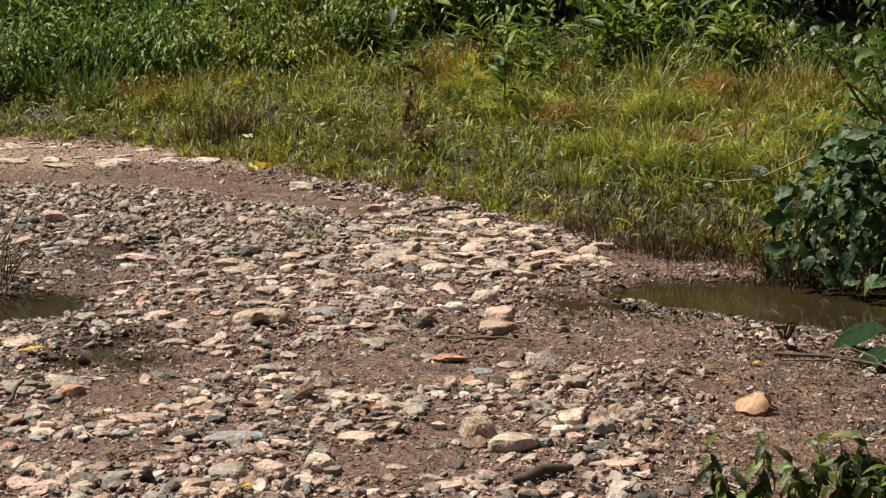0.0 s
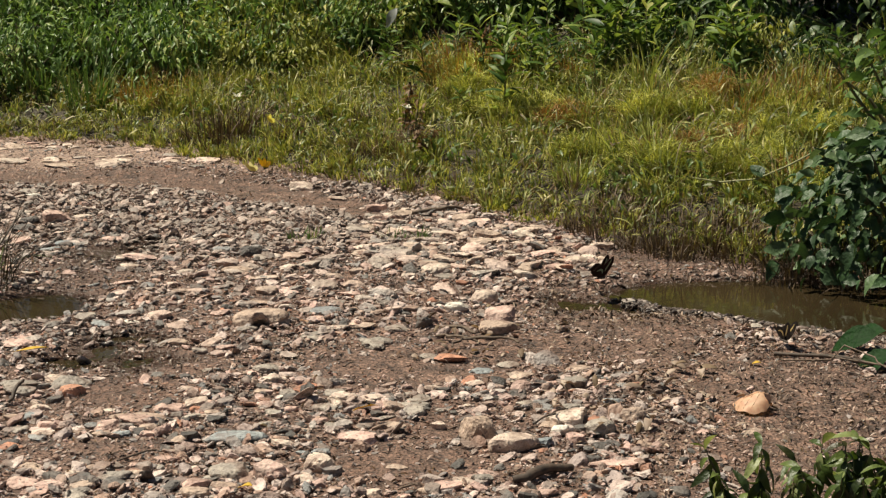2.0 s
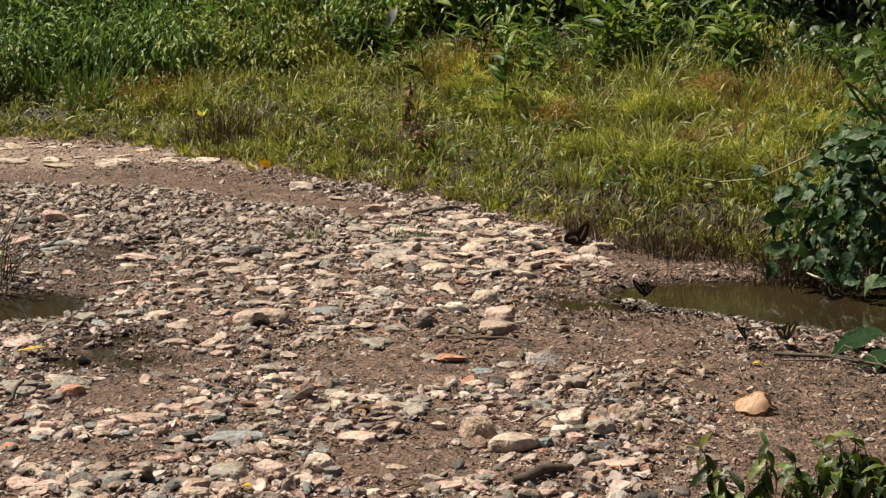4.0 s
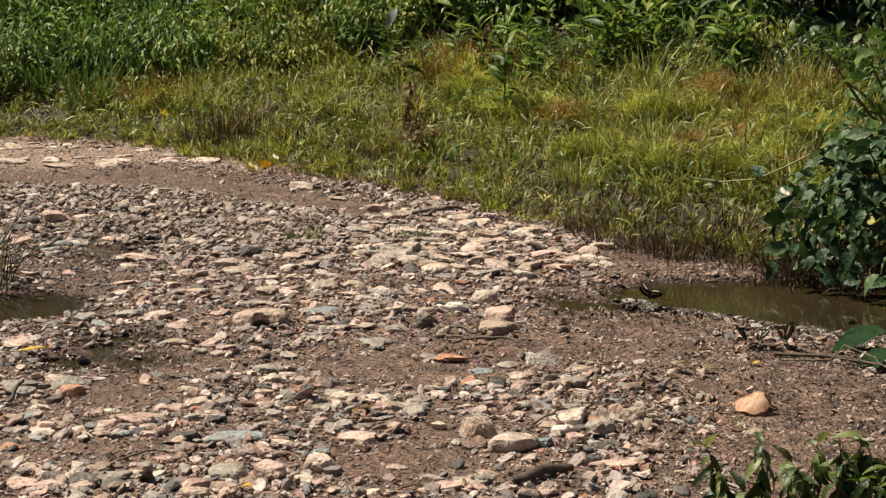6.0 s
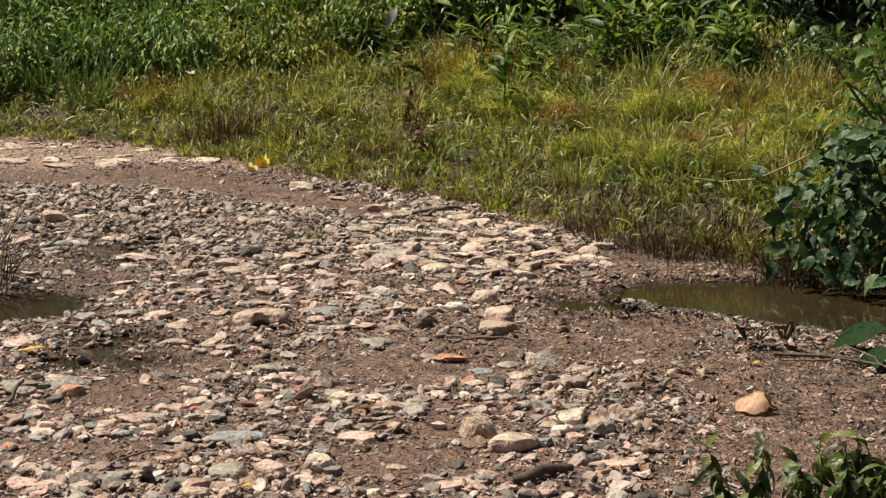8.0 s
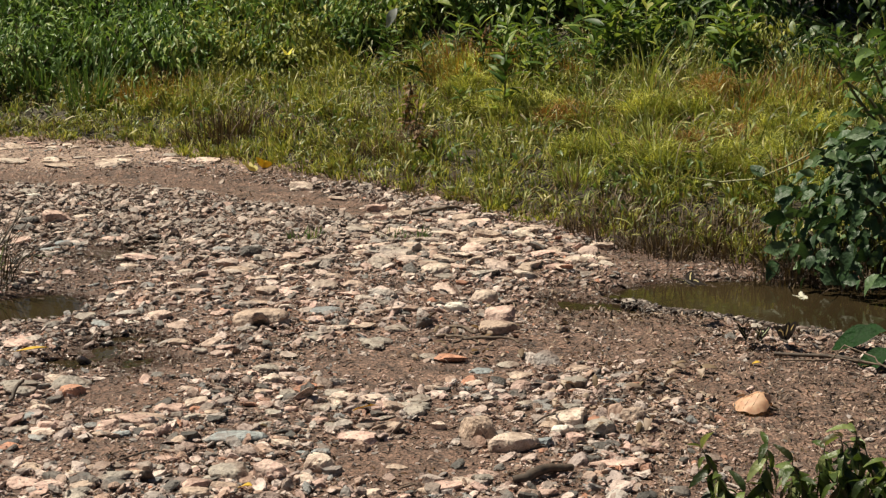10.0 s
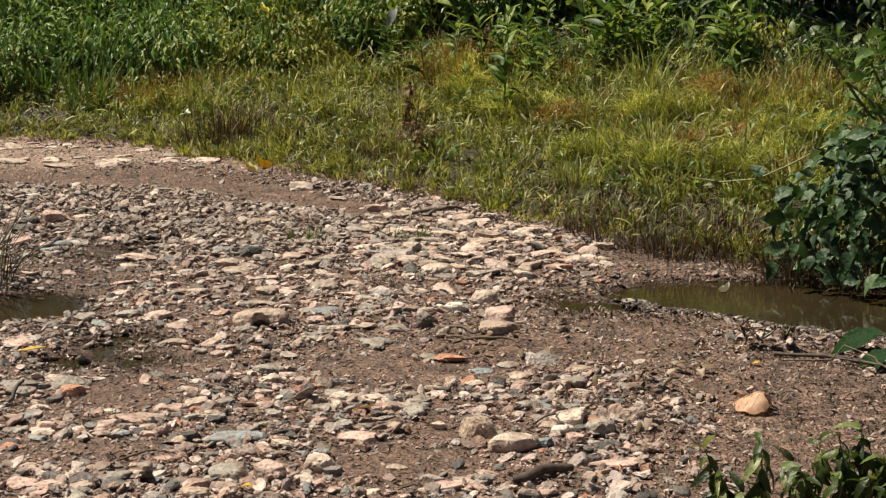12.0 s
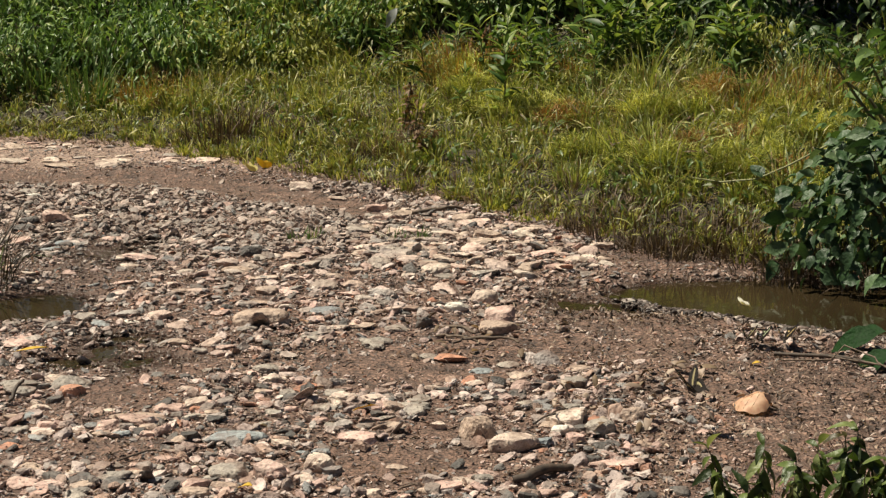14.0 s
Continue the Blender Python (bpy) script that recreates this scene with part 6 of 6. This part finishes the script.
def fly(ob, rows, rest=65):
    """Key a butterfly: seconds, place, heading and whether it flies from then on (1) or rests with its wings up (0); above 1, the degrees by which it lifts its wings just then."""
    keys = []
    last = rows[0][4]
    for t, x, y, z, yaw, flying in rows:
        yaw = last + (yaw - last + 180) % 360 - 180
        if keys and abs(yaw - last) > 80:
            yaw = last + math.copysign(80, yaw - last)
        last = yaw
        keys.append((t, pose(x, y, z, 12 if flying else 0, 0, yaw)))
    walk(ob, keys)
    wings = [o for o in ob.children if "wing" in o.name]
    seed = int(abs(rows[0][1]) * 100) % 12
    up = []
    for k in range(141):
        t = k / 10
        now = [r for r in rows if r[0] <= t + 1e-6][-1]
        held = now[5] if now[5] > 1 and abs(now[0] - t) < 0.06 else 0
        now = min(1, now[5])
        a = held if held else FLAP[(k + seed) % 12] if now else rest + 5 * math.sin(k * 0.7 + seed) + (-22 if (k + seed * 5) % 37 < 3 else 0)
        up.append((t, a))
    for w in wings:
        s = -1 if w.name.startswith("right") else 1
        walk(w, [(t, pose(0, 0, 0, 0, s * a, 0)) for t, a in up])


def sway(ob, turn, phase, amount, rise=0.0):
    """A plant part that nods in light wind; rise: how far a gust lifts it late on."""
    base = ob.matrix_basis.copy()
    rows = []
    for k in range(29):
        t = k * 0.5
        lift = rise * min(1.0, max(0.0, (t - 8.0) / 2.5))
        rows.append((t, base @ pose(0, 0, lift, amount * math.sin(t * turn + phase), amount * 0.8 * math.cos(t * turn * 0.8 + phase), 0)))
    walk(ob, rows)


def motions():
    fly(resting_swallowtail, [(0, 1.053, 5.381, 0.048, 200, 0), (10.5, 1.053, 5.381, 0.048, 200, 0), (10.9, 1.053, 5.381, 0.048, 178, 0), 
        (14, 1.053, 5.381, 0.048, 178, 0)], 82)
    fly(dark_visitor, [(0, 1.285, 9.035, 0.615, 168, 1), (0.9, 0.821, 6.867, 0.251, 166, 1), (1.3, 0.636, 6.504, 0.14, 158, 1), (1.6, 0.523, 6.137, 0.169, 163, 1), 
        (1.8, 0.484, 6.006, 0.159, -133, 1), (2.0, 0.548, 6.114, 0.07, -35, 0), (2.4, 0.557, 6.099, 0.069, -30, 0), (2.6, 0.558, 6.109, 0.069, -35, 0), 
        (2.8, 0.569, 6.13, 0.07, -35, 0), (3.2, 0.577, 6.13, 0.07, -35, 0), (3.6, 0.577, 6.13, 0.07, -35, 0), (4.1, 0.389, 5.632, 0.32, 163, 1), 
        (4.7, 0.235, 5.024, 0.42, 167, 1), (5.2, 0.296, 5.238, 0.32, -15, 1), (5.4, 0.437, 5.761, 0.14, 100, 1), (5.5, 0.483, 5.869, 0.119, 130, 28), 
        (5.6, 0.635, 5.9, 0.223, 60, 1), (5.7, 1.042, 5.3, 0.842, -60, 1), (6.0, 0.946, 5.4, 1.191, 60, 1), (6.2, 0.202, 5.6, 1.005, 90, 1), 
        (6.3, -0.165, 5.6, 0.918, 88, 1), (6.4, -0.515, 5.6, 0.909, 95, 48), (6.5, -0.882, 5.6, 0.915, 95, 48), (6.7, -1.69, 5.8, 0.95, 85, 1), 
        (7.2, -2.207, 6, 1.041, 60, 1), (14, -3.376, 7, 1.592, 60, 1)], 78)
    fly(roaming_swallowtail, [(0, 1.838, 6, 0.473, 90, 1), (2.4, 1.702, 5.8, 0.245, 90, 1), (3.0, 1.049, 5.761, 0.14, 81, 1), (3.2, 0.684, 5.968, 0.059, 68, 1), 
        (3.5, 0.682, 5.912, 0.06, 150, 0), (5.3, 0.68, 5.897, 0.06, 120, 0), (5.5, 0.708, 5.927, 0.06, 150, 72), (5.7, 0.697, 5.912, 0.06, 100, 0), 
        (5.9, 0.698, 5.915, 0.049, 60, 0), (6.05, 0.71, 5.905, 0.05, 90, 0), (6.2, 0.696, 5.873, 0.089, 60, 1), (6.4, 0.769, 5.85, 0.079, -60, 1), 
        (6.5, 0.764, 5.833, 0.049, 175, 8), (6.7, 0.746, 5.783, 0.054, 185, 0), (6.9, 0.75, 5.783, 0.054, 185, 0), (7.0, 0.739, 5.813, 0.054, 165, 62), 
        (7.2, 0.729, 5.741, 0.099, 80, 1), (7.35, 0.674, 5.725, 0.139, 21, 1), (7.5, 0.668, 5.9, 0.12, 170, 1), (7.65, 0.546, 5.731, 0.119, 137, 1), 
        (7.8, 0.476, 5.695, 0.099, 80, 1), (8.0, 0.555, 5.779, 0.059, 172, 42), (8.5, 0.692, 5.435, 0.22, -109, 1), (9.2, 0.984, 5.632, 0.32, -37, 1), 
        (9.8, 0.866, 5.666, 0.219, 68, 1), (10.3, 0.744, 5.731, 0.1, 92, 1), (10.4, 0.829, 5.665, 0.1, -110, 1), (10.5, 0.967, 5.648, 0.049, 175, 80), 
        (10.8, 0.589, 5.942, 0.08, 100, 1), (11.0, 0.46, 5.558, 0.079, 178, 1), (11.15, 0.565, 5.353, 0.079, -102, 1), (11.3, 0.731, 5.501, 0.079, -46, 1), 
        (11.4, 0.922, 5.695, 0.099, -115, 1), (11.5, 0.934, 5.407, 0.05, 160, 48), (11.6, 0.941, 5.235, 0.059, 175, 60), (11.75, 0.711, 5.28, 0.099, 41, 1), 
        (11.9, 0.511, 5.722, 0.079, 23, 1), (12.0, 0.441, 5.922, 0.059, 120, 6), (12.15, 0.439, 5.091, 0.1, -177, 1), (12.3, 0.505, 4.746, 0.07, -72, 1), 
        (12.4, 0.61, 5.146, 0.119, -12, 1), (12.5, 0.727, 5.812, 0.07, 172, 35), (12.65, 0.745, 5.28, 0.099, -175, 1), (12.8, 0.801, 4.999, 0.079, -100, 1), 
        (12.9, 0.774, 4.915, 0.069, -60, 50), (13.0, 0.712, 4.828, 0.049, -95, 4), (13.1, 0.703, 4.779, 0.059, -100, 45), (13.15, 0.772, 4.973, 0.1, -18, 1), 
        (13.3, 0.86, 5.276, 0.079, 30, 1), (13.4, 0.704, 4.973, 0.1, 143, 1), (13.5, 0.6, 4.93, 0.069, 150, 80), (13.65, 0.721, 4.86, 0.1, -99, 1), 
        (13.8, 0.849, 4.891, 0.099, -90, 1), (13.9, 0.719, 4.578, 0.099, 40, 1), (14.0, 0.654, 4.562, 0.14, 30, 55)])
    fly(puddling[0], [(0, 2.285, 6.5, 0.591, 90, 1), (2.3, 1.634, 5.9, 0.261, 90, 1), (2.8, 1.114, 5.612, 0.139, 105, 1), (3.0, 0.883, 5.702, 0.06, 150, 6), 
        (3.2, 0.969, 5.512, 0.08, -60, 1), (3.5, 0.937, 5.397, 0.049, 160, 0), (10.2, 0.937, 5.397, 0.049, 160, 0), (13.1, 0.941, 5.397, 0.049, 170, 0), 
        (13.3, 0.921, 5.416, 0.089, 150, 1), (13.45, 0.943, 5.458, 0.069, 170, 1), (13.6, 0.942, 5.397, 0.049, 175, 0), (14.0, 0.942, 5.397, 0.049, 175, 0)])
    fly(puddling[1], [(0, 2.1, 5.6, 0.179, 90, 1), (3.4, 1.623, 5.5, 0.167, 90, 1), (4.2, 1.095, 5.51, 0.119, 100, 1), (4.6, 0.981, 5.387, 0.05, 185, 0), 
        (10.3, 0.981, 5.387, 0.05, 185, 0), (12, 0.983, 5.387, 0.05, 180, 0), (14, 0.983, 5.387, 0.05, 180, 0)])
    fly(white_flyer, [(0, 2.195, 6.2, 0.437, 90, 1), (2.6, 1.61, 6, 0.141, 90, 1), (3.0, 1.308, 5.844, 0.12, 125, 1), (3.2, 1.132, 5.663, 0.07, 162, 1), 
        (4.2, 1.089, 5.166, 0.32, 97, 1), (5.0, 0.936, 5.64, 0.17, 15, 1), (5.3, 0.924, 5.750, 0.124, -40, 1), (5.4, 0.979, 5.750, 0.143, -60, 40), (5.5, 1.075, 5.750, 0.129, -80, 20), (5.6, 1.210, 5.750, 0.220, -60, 1), (5.7, 1.243, 5.750, 0.260, 0, 50), (5.8, 1.211, 5.750, 0.373, 30, 1), (5.9, 1.166, 5.800, 0.408, 60, 1), (6.0, 1.132, 5.900, 0.405, 60, 30), (6.1, 1.142, 6.000, 0.386, 20, 1), (6.2, 1.289, 6.100, 0.375, -60, 1), (6.6, 1.530, 6.200, 0.377, -80, 1), 
        (7.0, 1.557, 5.611, 0.269, -23, 1), (9.6, 1.393, 5.589, 0.219, 75, 1), 
        (10.3, 1.014, 5.76, 0.069, 37, 1), (10.5, 1.076, 6.007, 0.139, -140, 1), (10.8, 1.119, 5.634, 0.1, -173, 1), (11.0, 1.133, 5.516, 0.099, 61, 1), 
        (11.5, 0.635, 5.906, 0.079, 38, 1), (11.8, 0.951, 5.748, 0.219, -111, 1), (12.0, 0.929, 5.793, 0.099, -106, 1), (12.3, 1.08, 5.712, 0.08, -160, 1), 
        (12.6, 1.016, 5.558, 0.079, 146, 1), (13.0, 0.962, 5.537, 0.099, 90, 1), (13.2, 1.053, 5.28, 0.099, 177, 1), (13.5, 0.942, 5.135, 0.07, 120, 12), 
        (13.8, 0.957, 5.74, 0.139, -2, 1), (14.0, 0.955, 5.546, 0.119, 90, 1)])
    fly(lemon_flyer, [(0, 1.729, 5.900, 0.261, 60, 1), (4.4, 1.619, 5.900, 0.203, 80, 1), (5.0, 1.205, 5.900, 0.164, 90, 1), (5.3, 1.025, 5.850, 0.147, 60, 1), (5.4, 1.133, 5.800, 0.130, -80, 40), (5.5, 1.226, 5.750, 0.112, -90, 15), (5.7, 1.333, 5.800, 0.188, -60, 1), (5.9, 1.278, 5.800, 0.300, 30, 1), (6.0, 1.410, 5.800, 0.327, -60, 40), (6.4, 1.472, 5.800, 0.378, -30, 1), (7.0, 1.301, 5.900, 0.421, 60, 30), (7.3, 1.531, 5.900, 0.434, -60, 1), (9.0, 1.843, 6.000, 0.415, -90, 1), (14, 2.129, 6.000, 0.415, -90, 1)])
    fly(passing_white, [(0, -0.202, 3.200, -0.252, -20, 1), (4.8, -0.160, 3.300, -0.002, -20, 1), (5.2, -0.063, 3.600, 0.427, -30, 1), (5.3, 0.020, 3.800, 0.468, -30, 1), (5.4, 0.137, 4.000, 0.555, -35, 30), (5.5, 0.355, 4.200, 0.622, -45, 45), (5.6, 0.672, 4.400, 0.732, -45, 40), (5.7, 1.007, 4.600, 0.901, -45, 1), (5.9, 1.722, 5.000, 1.279, -50, 1), (14, 4.217, 6.500, 2.701, -50, 1)])
    fly(yellow_flyer, [(0, -1.069, 9.353, 0.318, 157, 1), (0.2, -1.114, 9.247, 0.259, 147, 1), (0.4, -1.237, 9.091, 0.224, -177, 1), (0.6, -1.08, 8.677, 0.16, -157, 1), 
        (0.8, -0.909, 8.328, 0.16, -154, 1), (1.0, -0.807, 8.113, 0.159, -134, 1), (1.4, -0.631, 8.064, 0.149, -32, 1), (1.8, -0.631, 8.399, 0.226, 18, 1), 
        (2.0, -0.835, 8.685, 0.219, 47, 1), (2.4, -1.255, 8.974, 0.226, 117, 1), (2.8, -1.383, 8.41, 0.159, -151, 1), (3.0, -1.194, 8.865, 0.175, 150, 55), 
        (3.2, -0.989, 8.677, 0.16, 48, 1), (4.2, -1.215, 8.884, 0.24, -101, 1), (5.0, -0.857, 8.652, 0.233, -77, 1), (5.3, -0.985, 8.939, 0.254, 43, 1), 
        (5.7, -1.304, 9.13, 0.261, 75, 1), (6.0, -1.409, 9.055, 0.2, -141, 1), (6.2, -1.094, 8.873, 0.213, -123, 1), (6.5, -0.867, 8.697, 0.206, -137, 1), 
        (7.0, -0.478, 8.21, 0.182, -146, 1), (7.2, -0.275, 7.816, 0.16, 165, 1), (7.6, -0.56, 7.893, 0.209, 82, 1), (8.0, -0.785, 7.887, 0.16, 34, 1), 
        (9, -0.671, 8.06, 0.31, 4, 1), (11, -0.904, 9.55, 0.651, 12, 1), (12.6, -0.992, 9.55, 0.68, 90, 1), (12.8, -1.113, 9.55, 0.621, 90, 1), 
        (13.0, -1.272, 9.55, 0.553, 60, 1), (13.2, -1.893, 9.55, 0.472, 90, 1), (13.3, -2.175, 9.55, 0.431, 90, 1), (13.5, -2.704, 9.55, 0.383, 81, 1), 
        (14, -3.95, 9.835, 0.409, 77, 1)])
    fly(pale_flyers[0], [(0, -0.59, 8.544, 0.23, -140, 1), (0.2, -0.377, 8.291, 0.222, -142, 1), (0.4, -0.188, 8.029, 0.199, -144, 1), (0.7, -0.06, 7.853, 0.191, -141, 1), 
        (1.0, 0.032, 7.759, 0.182, 0, 1), (1.6, -0.061, 8.118, 0.275, 16, 1), (2.3, -0.229, 8.663, 0.327, 64, 1), (3.0, -0.379, 8.272, 0.209, 125, 1), 
        (3.2, -0.62, 8.393, 0.197, 47, 1), (4.2, -0.893, 8.745, 0.26, 76, 1), (5.3, -0.702, 8.414, 0.175, -169, 1), (6.0, -0.755, 8.021, 0.16, 32, 1), 
        (6.4, -0.916, 8.751, 0.218, 13, 1), (6.8, -0.966, 8.919, 0.234, -133, 1), (7.2, -0.88, 8.718, 0.209, -129, 1), (7.5, -0.756, 8.75, 0.237, 24, 1), 
        (7.8, -1.256, 9.55, 0.305, 41, 1), (9, -1.444, 9.55, 0.502, -90, 1), (10.3, -1.163, 9.55, 0.422, -151, 1), (10.5, -0.387, 7.623, 0.17, -158, 1), 
        (10.8, -0.576, 8.13, 0.169, 31, 1), (11.5, -0.903, 8.477, 0.159, 41, 1), (12, -1.278, 8.939, 0.232, 52, 1), (12.6, -1.937, 9.293, 0.326, 70, 1), 
        (13.2, -2.613, 9.418, 0.31, 75, 1), (14, -3.281, 9.648, 0.31, 71, 1)])
    fly(pale_flyers[1], [(0, -0.936, 8.617, 0.169, 29, 1), (0.2, -0.993, 8.72, 0.194, 21, 1), (0.8, -1.036, 8.883, 0.212, 9, 1), (1.2, -1.034, 8.967, 0.222, -148, 1), 
        (1.4, -0.852, 8.592, 0.195, -148, 1), (1.6, -0.698, 8.428, 0.192, 20, 1), (2.0, -1.044, 9.121, 0.291, 31, 1), (2.4, -1.375, 9.55, 0.422, -4, 1), 
        (2.6, -1.037, 9.213, 0.264, 90, 1), (3.0, -1.599, 9.55, 0.353, 73, 1), (3.4, -2.164, 9.55, 0.413, 90, 1), (4, -2.79, 9.55, 0.443, 79, 1), 
        (14, -3.316, 9.78, 0.416, 66, 1)])
    fly(yellow_sitters[0], [(0, -0.84, 8.435, 0.042, 150, 0), (7.8, -0.84, 8.435, 0.042, 150, 0), (8.0, -0.852, 8.45, 0.042, 120, 0), (10.6, -0.84, 8.435, 0.042, 120, 0), 
        (14, -0.84, 8.435, 0.042, 110, 0)])
    fly(yellow_sitters[1], [(0, -0.897, 8.392, 0.033, 60, 0), (14, -0.897, 8.392, 0.033, 60, 0)])
    for i, s in enumerate(sprigs):
        sway(s, 1.1 + 0.13 * (i % 4), i * 0.9, 2.5, 0.022 if i in (5, 6, 7, 8, 10) else 0.0)
    sway(nodding, 0.9, 0.4, 2.0)


motions()
